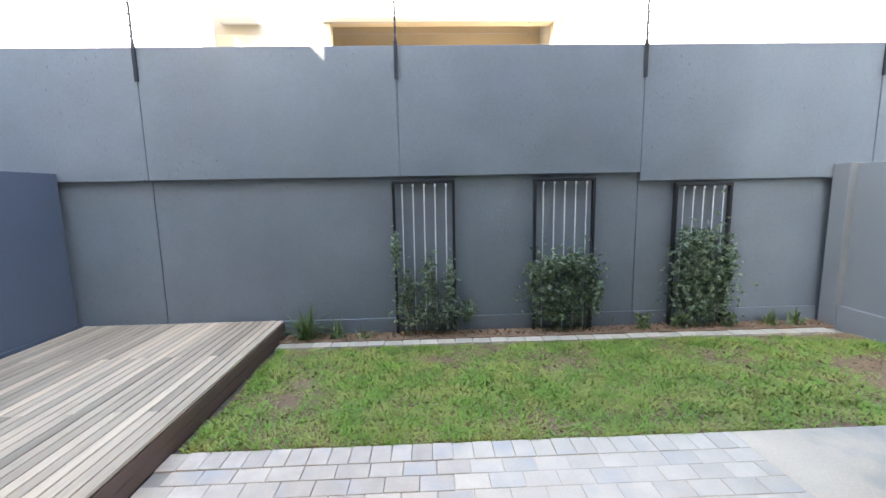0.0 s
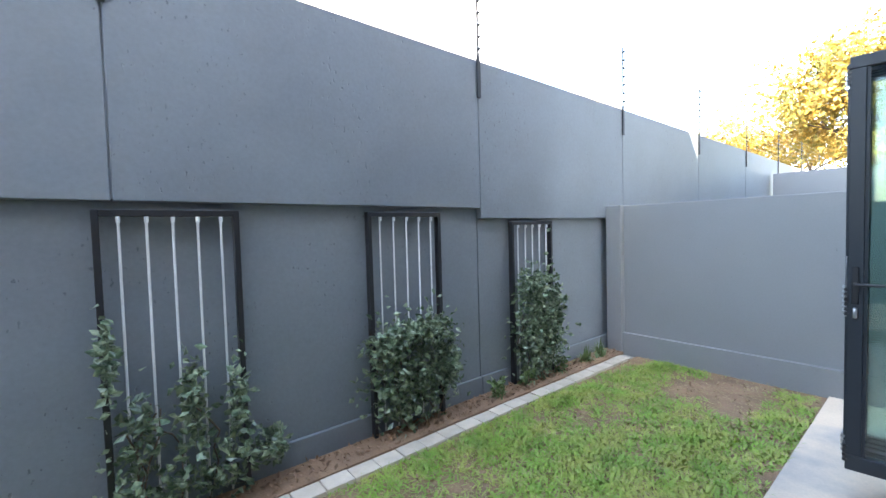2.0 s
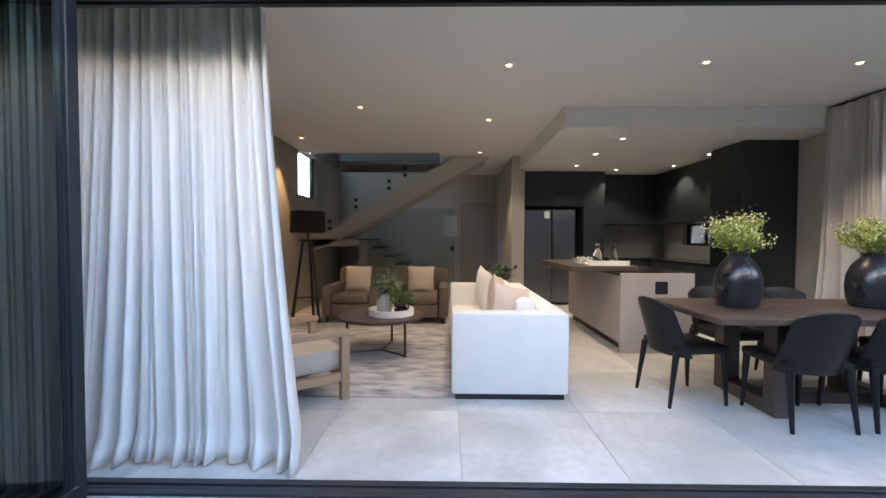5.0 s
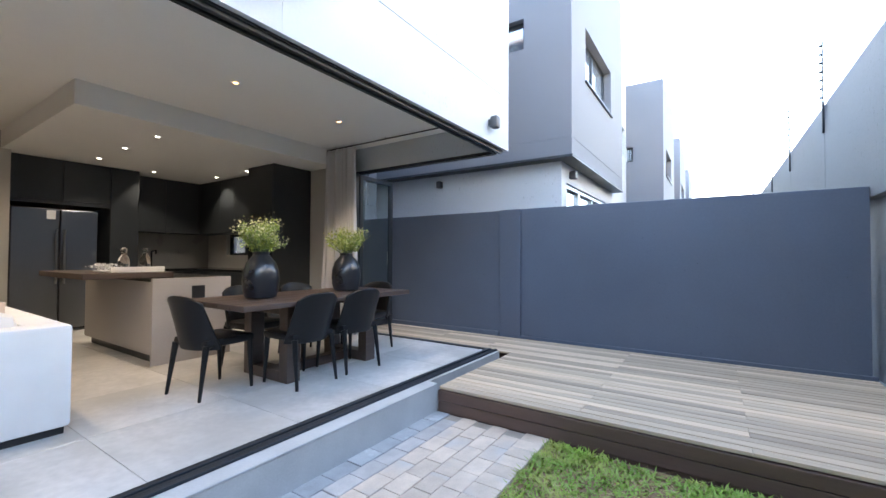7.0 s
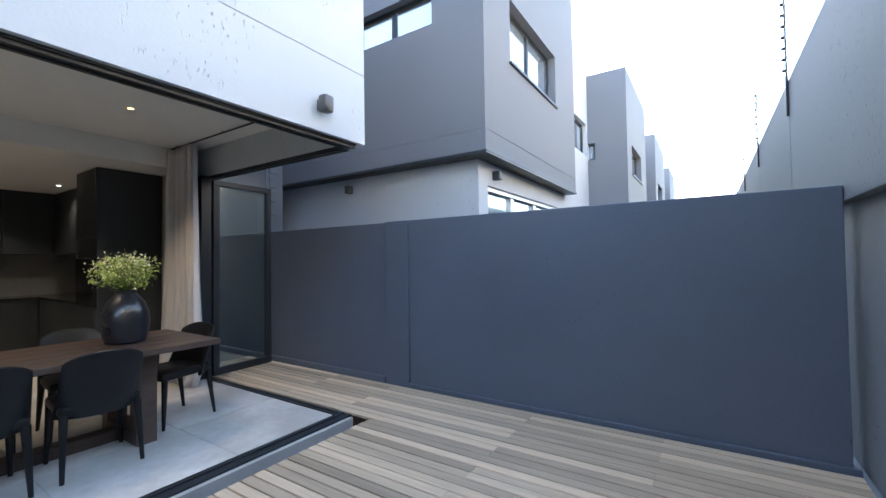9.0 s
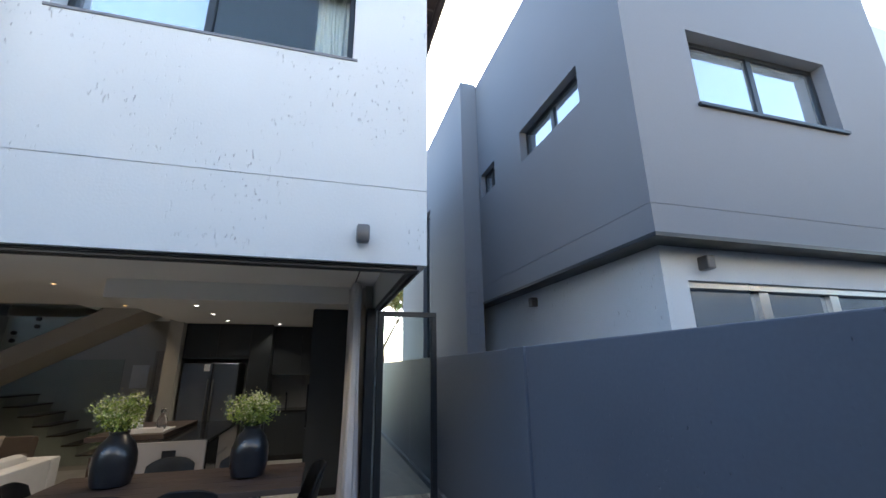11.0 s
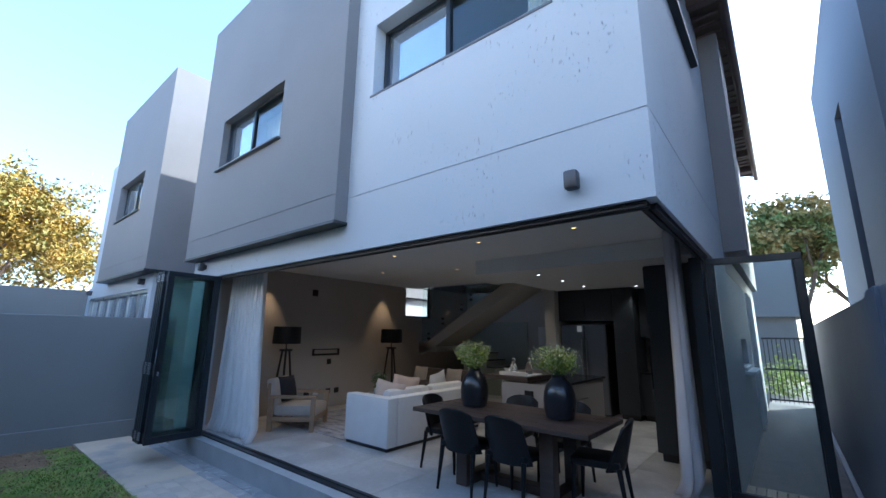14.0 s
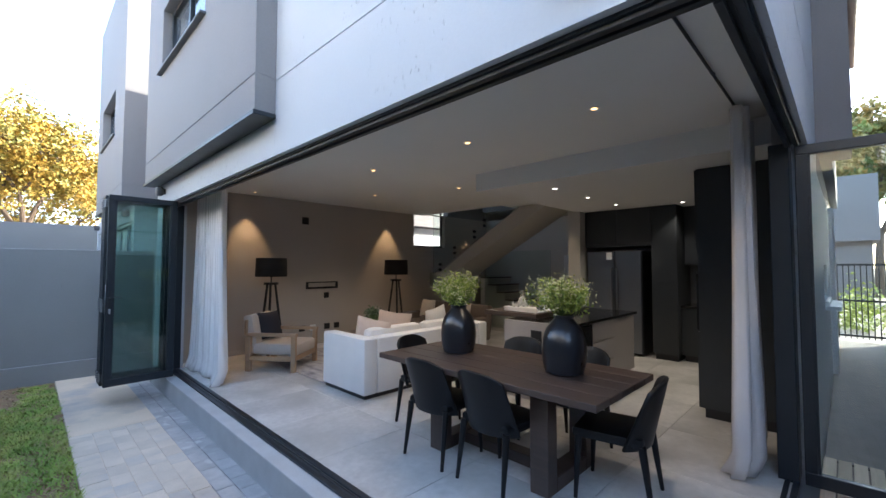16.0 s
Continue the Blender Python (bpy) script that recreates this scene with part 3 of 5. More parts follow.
boxes("window_frame", [((-3.6, -1.05, 5.0), (-3.5, 0.55, 5.05)), ((-3.46, -1.05, 5.5), (-3.4, 0.55, 5.55)), ((-3.46, -0.28, 5.05), (-3.4, -0.22, 5.5))], ALU, sw, bev=0.003)
boxes("pane", [((-3.44, -1.0, 5.05), (-3.432, 0.5, 5.5))], GLASS_FAR, sw)


def wall_lamp(x, y, z):
    bm = bmesh.new()
    box(bm, (x - 0.05, y + 0.03, z - 0.07), (x + 0.05, y + 0.12, z + 0.07), 0.02)
    box(bm, (x - 0.03, y + 0.001, z - 0.04), (x + 0.03, y + 0.03, z + 0.04))
    return ob("wall_lamp", bm, GUNMETAL, smooth=True, label="brushed steel outdoor wall lamp, unlit", category="wall lamp", group="wall lamps")


wall_lamp(-3.0, F, 2.7)
wall_lamp(3.55, F, 2.68)

# ---- interior shell ----
TVX = 3.85
boxes("wall_tv", wall_yz(-6.3, 1.499, TVX, 4.05, FLOOR - 0.005, 2.895, [(-4.55, -3.45, 2.05, 2.894)]), TAUPE, label="taupe living room wall with sockets", category="wall", kind="structure")
bm = bmesh.new()
box(bm, (-3.385, -0.94, 2.84), (3.84, 1.615, 2.89))
box(bm, (-3.28, -1.1, 2.84), (3.84, -0.94, 2.89))
box(bm, (-0.1, -3.65, 2.84), (3.84, -1.1, 2.89))
box(bm, (-0.1, -6.3, 2.84), (1.4, -3.65, 2.89))
ob("ceiling", bm, CEILING, label="smooth off-white ceiling with downlights", category="ceiling", kind="structure")
boxes("ceiling_kitchen", [((-3.35, -5.0, 2.6), (-0.1, -1.1, 2.89))], CEILING, label="dropped ceiling over the kitchen", category="ceiling", kind="structure")
boxes("wall_nib", [((-0.19, -6.29, FLOOR), (-0.096, -4.0, 2.598)), ((-0.0955, -6.29, FLOOR), (0.045, -4.0, 2.838))], INNER_WHITE, label="pale wall end beside the fridge", category="wall", kind="structure")
boxes("wall_kitchen_west", wall_yz(-5.0, -0.95, -3.39, -3.3, FLOOR, 2.895, [(-4.3, -3.2, 1.19, 1.598)]), INNER_WHITE, label="pale kitchen side wall", category="wall", kind="structure")
boxes("wall_kitchen_back", [((-3.3, -5.1, FLOOR), (-0.19, -5.0, 2.6))], SPLASH, label="grey kitchen back wall", category="wall", kind="structure")
boxes("wall_stair_back", [((-0.05, -6.4, FLOOR), (TVX, -6.3, 5.0))], INNER_WHITE, label="pale wall behind the staircase", category="wall", kind="structure")
boxes("doorway_trim", [((0.12, -6.3, FLOOR), (0.18, -6.26, 2.16)), ((0.88, -6.3, FLOOR), (0.94, -6.26, 2.16)), ((0.18, -6.3, 2.1), (0.88, -6.26, 2.16))], TAUPE, bev=0.004, label="painted door frame", category="trim", kind="structure")
boxes("door_1", [((0.19, -6.3, FLOOR), (0.87, -6.27, 2.095))], TAUPE, bev=0.003, label="closed flush taupe inner door", category="door", kind="structure")
boxes("skirting", [((TVX - 0.015, -3.4, FLOOR), (TVX, 1.48, FLOOR + 0.08))], TAUPE, bev=0.003, label="painted skirting board", category="baseboard", kind="structure")

# downlights
SP = [(-0.98, 0.09), (-2.3, 0.07), (0.705, 0.04), (2.26, -1.12), (3.48, -2.6), (0.715, -1.64), (0.68, -3.65), (3.48, 0.5)]
KP = [(-1.0, -1.63), (-1.0, -2.59), (-1.02, -3.6), (-1.89, -4.03), (-2.71, -3.58), (-2.7, -2.59)]


def downlight(x, y, z, m, name):
    d = empty("downlight", label="small round recessed ceiling downlight, lit", category="downlight", group=name)
    bm = bmesh.new()
    lathe(bm, [(0.027, -0.006), (0.044, -0.006), (0.045, 0.0), (0.027, 0.0)], 20, (x, y, z))
    ob("rim", bm, WHITE_PAINT, d)
    bm = bmesh.new()
    lathe(bm, [(0.024, -0.008), (0.026, 0.0)], 16, (x, y, z))
    ob("bulb", bm, m, d)


for x, y in SP:
    downlight(x, y, 2.839, LAMP_WARM, "living room downlights")
for x, y in KP:
    downlight(x, y, 2.599, LAMP_COOL, "kitchen downlights")


def spot(x, y, z, watts, col, angle=80):
    s = new("spot_lamp", bpy.data.lights.new("spot_lamp", "SPOT"))
    s.data.energy, s.data.color, s.data.spot_size, s.data.spot_blend, s.data.shadow_soft_size = watts, col, radians(angle), 0.6, 0.03
    s.matrix_basis = look((x, y, z), (x, y + 0.001, 0))


WARM = (1.0, 0.66, 0.36)
spot(3.62, -2.6, 2.8, 9, WARM, 62)
spot(3.62, 0.5, 2.8, 9, WARM, 62)
for x, y in SP[:4] + SP[5:7]:
    spot(x, y, 2.815, 5.5, (1.0, 0.8, 0.6), 110)
for x, y in KP:
    spot(x, y, 2.575, 3, (1.0, 0.9, 0.78), 110)


# ---- folding doors ----
def glazed_leaf(name, x0, x1, z0, z1, t, b=0.07, group="", label="charcoal aluminium glazed folding door leaf", hardware=False):
    """A glazed leaf in the plane y = 0, from x0 to x1."""
    d = empty(name, label=label, category="door", group=group)
    bm = bmesh.new()
    for lo, hi in [((x0, -t, z0), (x1, t, z0 + b * 1.3)), ((x0, -t, z1 - b), (x1, t, z1)), ((x0, -t, z0 + b * 1.3), (x0 + b, t, z1 - b)), ((x1 - b, -t, z0 + b * 1.3), (x1, t, z1 - b))]:
        box(bm, lo, hi, 0.004)
    for lo, hi in [((x0 + b, -t * 0.6, z0 + b * 1.3), (x0 + b + 0.015, t * 0.6, z1 - b)), ((x1 - b - 0.015, -t * 0.6, z0 + b * 1.3), (x1 - b, t * 0.6, z1 - b))]:
        box(bm, lo, hi)
    ob("leaf_frame", bm, ALU, d)
    boxes("pane", [((x0 + b - 0.005, -0.004, z0 + b * 1.3 - 0.005), (x1 - b + 0.005, 0.004, z1 - b + 0.005))], GLASS, d).visible_shadow = False
    if hardware:
        bm = bmesh.new()
        box(bm, (x1 - 0.05, t, z0 + 1.0), (x1 - 0.02, t + 0.012, z0 + 1.22), 0.004)
        tube(bm, (x1 - 0.035, t + 0.01, z0 + 1.12), (x1 - 0.035, t + 0.055, z0 + 1.12), 0.011)
        tube(bm, (x1 - 0.035, t + 0.05, z0 + 1.12), (x1 - 0.16, t + 0.05, z0 + 1.12), 0.009)
        ob("handle", bm, BLACK, d, smooth=True, label="black lever handle")
        bm = bmesh.new()
        box(bm, (x1 + 0.001, -0.012, z0 + 0.92), (x1 + 0.006, 0.012, z0 + 1.28), 0.002)
        box(bm, (x1 - 0.045, t, z0 + 0.92), (x1 - 0.025, t + 0.03, z0 + 0.98), 0.006)
        ob("lock", bm, STEEL, d, smooth=True, label="steel lock plate and cylinder")
    return d


for i in range(5):
    d = glazed_leaf("folding_door", 0.0, 0.76, 0.02, 2.45, 0.03, hardware=(i == 0), group="folded door leaves")
    d.matrix_basis = pose(3.01, 1.74, FLOOR, 0, 0, 94.0) if i == 0 else pose(3.03 + 0.078 * i, 1.76, FLOOR, 0, 0, 90.6)
    bm = bmesh.new()
    for z in (0.12, 1.0, 1.06, 2.35):
        for k in range(4):
            tube(bm, (0.762, -0.034, z + k * 0.028 - 0.04), (0.762, 0.034, z + k * 0.028 - 0.04), 0.011, seg=8)
    ob("hinge", bm, STEEL if i % 2 else BLACK, d, label="stacked metal hinges")
d = glazed_leaf("folding_door", 0.0, 0.82, 0.02, 2.45, 0.03, label="charcoal glazed side door standing open", hardware=False)
d.matrix_basis = pose(-3.45, -0.74, FLOOR - 0.02, 0, 0, 182)
boxes("handle", [((0.75, 0.03, 1.02), (0.78, 0.045, 1.24))], STEEL, d, bev=0.004, label="steel flush pull")
boxes("door_jamb", [((-3.42, -0.94, FLOOR - 0.02), (-3.3, -0.7, 2.49)), ((3.48, 1.54, FLOOR - 0.02), (3.5, 1.72, 2.49))], ALU, bev=0.004, label="charcoal aluminium door jambs", category="trim", kind="structure")

drape("curtain", 2.26, 3.32, 1.36, FLOOR + 0.006, 2.83, 15, 0.4, 0.055, CLOTH, 11, label="long off-white linen curtain pooling on the floor", category="curtain")
drape("curtain", -1.08, -0.52, -3.13, FLOOR + 0.006, 2.8, 7, 0.2, 0.065, CLOTH_GREY, 12, along="y", label="grey linen curtain beside the corner opening", category="curtain")
bm = bmesh.new()
tube(bm, (-3.12, -1.1, 2.815), (-3.12, 1.3, 2.815), 0.009)
for y in (-0.9, 0.1, 1.1):
    tube(bm, (-3.12, y, 2.815), (-3.12, y, 2.84), 0.006)
tube(bm, (-3.1, 1.32, 2.815), (3.4, 1.32, 2.815), 0.009)
ob("curtain_rail", bm, BLACK, label="thin black curtain rail under the ceiling", category="curtain rail")


# ---- dining ----
def dining_chair():
    """A leather dining chair at the origin that faces +y; its seat top is at 0.47."""
    c = empty("dining_chair", label="black leather dining chair with curved back", category="chair", group="chairs round the table")
    bm = bmesh.new()
    box(bm, (-0.225, -0.2, 0.4), (0.225, 0.24, 0.47), 0.025)
    ob("seat", bm, LEATHER, c, smooth=True)
    vs, fs = [], []
    nu, nv = 14, 8
    for j in range(nv + 1):
        v = j / nv
        for i in range(nu + 1):
            u = -1 + 2 * i / nu
            w = 0.235 - 0.02 * v
            z = 0.38 + 0.44 * v - 0.06 * v * abs(u) ** 3
            y = -0.21 - 0.1 * v + 0.13 * abs(u) ** 2.5 * (1 - 0.45 * v)
            vs.append((w * u, y, z))
    for j in range(nv):
        for i in range(nu):
            k = j * (nu + 1) + i
            fs.append((k, k + 1, k + nu + 2, k + nu + 1))
    o = pydata("backrest", vs, fs, LEATHER, c)
    for p in o.data.polygons:
        p.use_smooth = True
    md = o.modifiers.new("thickness", "SOLIDIFY")
    md.thickness, md.offset = 0.028, 0
    mb = o.modifiers.new("round", "BEVEL")
    mb.width, mb.segments = 0.008, 2
    for sx in (-1, 1):
        for y0, y1 in ((-0.19, -0.25), (0.2, 0.22)):
            bm = bmesh.new()
            tube(bm, (sx * 0.2, y0, 0.42), (sx * 0.215, y1, 0.0), 0.026, 0.013, 10)
            ob("leg", bm, LEATHER, c, smooth=True)
    return c


first = dining_chair()
first.matrix_basis = pose(-1.27, 0.72, FLOOR, 0, 0, 180)
for x, y, a in ((-1.86, 0.72, 176), (-0.68, 0.33, 97), (-2.54, 0.33, -80), (-1.35, -0.12, 3), (-2.0, -0.1, -4)):
    copy_thing(first, pose(x, y, FLOOR, 0, 0, a))
tb = empty("dining_table", label="dark stained timber dining table with slab legs", category="table")
bm = bmesh.new()
for k in range(5):
    box(bm, (-2.6, -0.13 + 0.196 * k, 0.735), (-0.55, 0.063 + 0.196 * k, 0.78), 0.004)
ob("table_top", bm, DARK_OAK, tb)
for x in (-2.12, -1.13):
    boxes("leg", [((x - 0.07, -0.0, FLOOR), (x + 0.07, 0.12, 0.735)), ((x - 0.07, 0.56, FLOOR), (x + 0.07, 0.68, 0.735)), ((x - 0.07, 0.12, FLOOR), (x + 0.07, 0.56, FLOOR + 0.1)), ((x - 0.07, 0.12, 0.64), (x + 0.07, 0.56, 0.735))], DARK_OAK, tb, bev=0.004)
boxes("stretcher", [((-2.05, 0.28, FLOOR), (-1.2, 0.4, FLOOR + 0.09))], DARK_OAK, tb, bev=0.004)

tb.matrix_basis = pose(-0.06, 0.06, 0)
rng = random.Random(21)


def vase(x, y, s):
    v = empty("vase", label="tall black glazed vase on the dining table", category="vase", group="vases on the table")
    bm = bmesh.new()
    lathe(bm, [(0.115, 0), (0.14, 0.012), (0.158, 0.08), (0.165, 0.17), (0.158, 0.25), (0.13, 0.33), (0.085, 0.385), (0.07, 0.405), (0.078, 0.43), (0.07, 0.432), (0.06, 0.41)], 36)
    ob("body", bm, CERAMIC, v, smooth=True)
    v.matrix_basis = pose(x, y, 0.78) @ Matrix.Diagonal((s, s, s, 1))
    p = empty("flower_bunch", label="bunch of lime green filler flowers in a vase", category="plant", group="flower bunches")
    tips, bm = [], bmesh.new()
    for _ in range(70):
        d = Vector((rng.gauss(0, 0.5), rng.gauss(0, 0.5), 1)).normalized()
        tip = Vector((0, 0, 0.4)) + d * rng.uniform(0.15, 0.34)
        tube(bm, (0, 0, 0.36), tip, 0.0025, 0.0015, 4)
        tips.append(tip)
    ob("stem", bm, STRAP, p)

    def at(r):
        t = r.choice(tips)
        q = t + (Vector((0, 0, 0.4)) - t) * r.uniform(0, 0.45)
        return q + Vector([r.gauss(0, 0.022) for _ in range(3)])
    vs, fs = foliage(2200, at, 0.03, rng, 0.4, 0.6)
    pydata("leaves", vs, fs, LIME, p, kind="stuff")
    vs, fs = foliage(950, lambda r: r.choice(tips) + Vector([r.gauss(0, 0.03) for _ in range(3)]), 0.017, rng, 0.8, 0.9)
    pydata("buds", vs, fs, BLOSSOM, p, kind="stuff")
    p.matrix_basis = pose(x, y, 0.78) @ Matrix.Diagonal((s, s, s, 1))


vase(-1.1, 0.36, 1.0)
vase(-2.17, 0.36, 1.0)

# ---- living room ----
so = empty("sofa", label="white upholstered box sofa with loose cushions", category="sofa")
boxes("plinth", [((0.3, -1.75, FLOOR), (1.17, 0.43, FLOOR + 0.05))], BLACK, so)
bm = bmesh.new()
box(bm, (0.27, 0.27, FLOOR + 0.045), (1.2, 0.46, 0.725), 0.025)
box(bm, (0.27, -1.8, FLOOR + 0.045), (1.2, -1.61, 0.725), 0.025)
box(bm, (0.27, -1.605, FLOOR + 0.045), (0.47, 0.265, 0.725), 0.025)
box(bm, (0.475, -1.605, FLOOR + 0.045), (1.19, 0.265, 0.3), 0.02)
ob("body", bm, SOFA, so, smooth=True)
for y0 in (-1.6, -0.67):
    bm = bmesh.new()
    box(bm, (0.48, y0, 0.305), (1.19, y0 + 0.925, 0.46), 0.045)
    ob("seat_cushion", bm, SOFA, so, smooth=True)
    bm = bmesh.new()
    box(bm, (0.475, y0 + 0.02, 0.465), (0.67, y0 + 0.9, 0.8), 0.07)
    ob("back_cushion", bm, SOFA, so, smooth=True)


def cushion(x, y, z, rx, ry, rz, material, label, s=0.45):
    """A plump square cushion with pinched corners, standing on an edge."""
    vs, fs = [], []
    n = 12
    for side in (-1, 1):
        for j in range(n + 1):
            for i in range(n + 1):
                u, v = -1 + 2 * i / n, -1 + 2 * j / n
                h = 0.085 * ((1 - u * u) * (1 - v * v)) ** 0.4
                pin = 1 - 0.07 * (1 - abs(u)) * abs(v) - 0.07 * (1 - abs(v)) * abs(u)
                vs.append((u * s / 2 * pin, side * h, v * s / 2 * pin + s / 2))
    m = (n + 1) ** 2
    for k0, flip in ((0, False), (m, True)):
        for j in range(n):
            for i in range(n):
                k = k0 + j * (n + 1) + i
                q = (k, k + 1, k + n + 2, k + n + 1)
                fs.append(q[::-1] if flip else q)
    o = pydata("cushion", vs, fs, material, label=label, category="cushion")
    for p in o.data.polygons:
        p.use_smooth = True
    o.matrix_basis = pose(x, y, z, rx, ry, rz)
    return o


cushion(0.72, 0.1, 0.455, 0, -12, 40, CUSHION, "blush linen scatter cushion on the sofa")
cushion(0.76, -0.3, 0.455, 0, -10, 75, CUSHION, "blush linen scatter cushion on the sofa", 0.5)
cushion(0.8, -1.25, 0.455, 0, 8, 100, SOFA, "white linen scatter cushion on the sofa", 0.5)


def armchair(cover):
    """A timber framed armchair at the origin that faces +y."""
    a = empty("armchair", label="oak framed armchair with pale upholstered seat", category="armchair", group="armchairs")
    for sx in (-1, 1):
        boxes("arm", [((sx * 0.36 - 0.035, -0.38, 0.55), (sx * 0.36 + 0.035, 0.38, 0.6)), ((sx * 0.36 - 0.03, 0.3, 0.0), (sx * 0.36 + 0.03, 0.37, 0.55)), ((sx * 0.36 - 0.03, -0.4, 0.0), (sx * 0.36 + 0.03, -0.32, 0.549)), ((sx * 0.36 - 0.03, -0.319, 0.17), (sx * 0.36 + 0.03, 0.299, 0.24))], OAK, a, bev=0.008)
    for y in (0.31, -0.39):
        boxes("rail", [((-0.33, y, 0.17), (0.33, y + 0.05, 0.25))], OAK, a, bev=0.006)
    bm = bmesh.new()
    box(bm, (-0.32, -0.33, 0.24), (0.32, 0.37, 0.43), 0.045)
    ob("seat", bm, cover, a, smooth=True)
    bm = bmesh.new()
    box(bm, (-0.32, -0.08, 0.0), (0.32, 0.08, 0.5), 0.05, pose(0, -0.33, 0.38, 12, 0, 0))
    ob("backrest", bm, cover, a, smooth=True)
    boxes("back_frame", [((-0.36, -0.44, 0.55), (0.36, -0.4, 0.8))], OAK, a, bev=0.01)
    return a


ac = armchair(BEIGE)
ac.matrix_basis = pose(2.54, 0.37, FLOOR, 0, 0, 128) @ Matrix.Diagonal((1, 1, 0.93, 1))


def tub_chair():
    """A low upholstered armchair with solid padded arms at the origin that faces +y."""
    a = empty("armchair", label="low brown upholstered armchair with padded arms", category="armchair", group="armchairs")
    for sx in (-1, 1):
        bm = bmesh.new()
        box(bm, (sx * 0.36 - 0.075, -0.34, 0.09), (sx * 0.36 + 0.075, 0.4, 0.56), 0.05)
        ob("arm", bm, TAN, a, smooth=True)
    bm = bmesh.new()
    box(bm, (-0.28, -0.3, 0.1), (0.28, 0.39, 0.29), 0.02)
    ob("base", bm, TAN, a, smooth=True)
    bm = bmesh.new()
    box(bm, (-0.28, -0.28, 0.292), (0.28, 0.41, 0.43), 0.05)
    ob("seat", bm, TAN, a, smooth=True)
    bm = bmesh.new()
    box(bm, (-0.42, -0.1, 0.0), (0.42, 0.08, 0.68), 0.06, pose(0, -0.35, 0.1, 9, 0, 0))
    ob("backrest", bm, TAN, a, smooth=True)
    for x in (-0.36, 0.36):
        for y in (-0.33, 0.34):
            bm = bmesh.new()
            tube(bm, (x, y, 0.0), (x, y, 0.095), 0.016, 0.024, 8)
            ob("leg", bm, BLACK, a)
    return a


ad = tub_chair()
ad.matrix_basis = pose(1.66, -2.7, FLOOR + 0.013)
copy_thing(ad, pose(2.66, -2.72, FLOOR + 0.013, 0, 0, -4))
cushion(2.72, 0.49, 0.45, 14, 0, 112, NAVY_CLOTH, "black scatter cushion with white piping", 0.42)
cushion(1.66, -2.72, 0.46, 14, 0, 0, BEIGE, "beige scatter cushion on armchair", 0.42)
cushion(2.66, -2.74, 0.46, 14, 0, -4, BEIGE, "beige scatter cushion on armchair", 0.42)
boxes("rug", [((1.0, -2.9, FLOOR + 0.001), (3.35, 0.42, FLOOR + 0.013))], RUG, bev=0.005, label="distressed grey and cream woven rug", category="rug")

ct = empty("coffee_table", label="round dark timber coffee table with black metal base", category="coffee table")
bm = bmesh.new()
lathe(bm, [(0.46, 0.38), (0.475, 0.385), (0.475, 0.415), (0.465, 0.42)], 40)
ob("table_top", bm, DARK_OAK, ct, smooth=True)
bm = bmesh.new()
for k in range(3):
    a = math.radians(20 + 120 * k)
    c, s = math.cos(a) * 0.38, math.sin(a) * 0.38
    tube(bm, (c, s, 0), (c, s, 0.38), 0.014, seg=8)
    tube(bm, (c, s, 0.012), (0, 0, 0.012), 0.012, seg=8)
    tube(bm, (c, s, 0.365), (0, 0, 0.365), 0.012, seg=8)
ob("base", bm, BLACK, ct)
ct.matrix_basis = pose(1.98, -0.9, FLOOR + 0.013)
CT = FLOOR + 0.433
tr = bmesh.new()
lathe(tr, [(0.23, 0), (0.25, 0.005), (0.25, 0.075), (0.235, 0.075), (0.232, 0.02), (0.2, 0.018)], 36, (1.86, -0.85, CT))
ob("tray", tr, CLOTH, smooth=True, label="round cream tray on the coffee table", category="tray")


def potted(x, y, z, r, h, material, n, size, leafm, label):
    p = empty("potted_plant", label=label, category="potted plant")
    bm = bmesh.new()
    lathe(bm, [(r * 0.8, 0), (r, h * 0.1), (r, h * 0.6), (r * 0.62, h * 0.85), (r * 0.65, h), (r * 0.55, h), (r * 0.5, h * 0.9)], 22, (x, y, z))
    ob("pot", bm, material, p, smooth=True)
    vs, fs = foliage(n, lambda q: Vector((x, y, z + h + 0.05)) + Vector((q.gauss(0, r * 0.65), q.gauss(0, r * 0.65), q.gauss(0.03, 0.045))), size, rng, 0.7, 0.55)
    pydata("leaves", vs, fs, leafm, p, kind="stuff")


potted(1.94, -0.86, CT + 0.02, 0.085, 0.22, mat("pale_grey_glaze", (0.42, 0.43, 0.44), rough=0.3), 420, 0.05, JASMINE, "dark leafy plant in a pale grey jar")
potted(1.74, -0.78, CT + 0.02, 0.08, 0.1, CERAMIC, 420, 0.05, STRAP, "small bushy plant in a dark pot")
potted(0.35, -3.2, FLOOR + 0.45, 0.13, 0.16, CERAMIC, 500, 0.09, JASMINE, "leafy pot plant on a stand")
boxes("plant_stand", [((0.2, -3.35, FLOOR), (0.5, -3.05, FLOOR + 0.45))], DARK_OAK, bev=0.006, label="dark timber plant stand", category="stand")


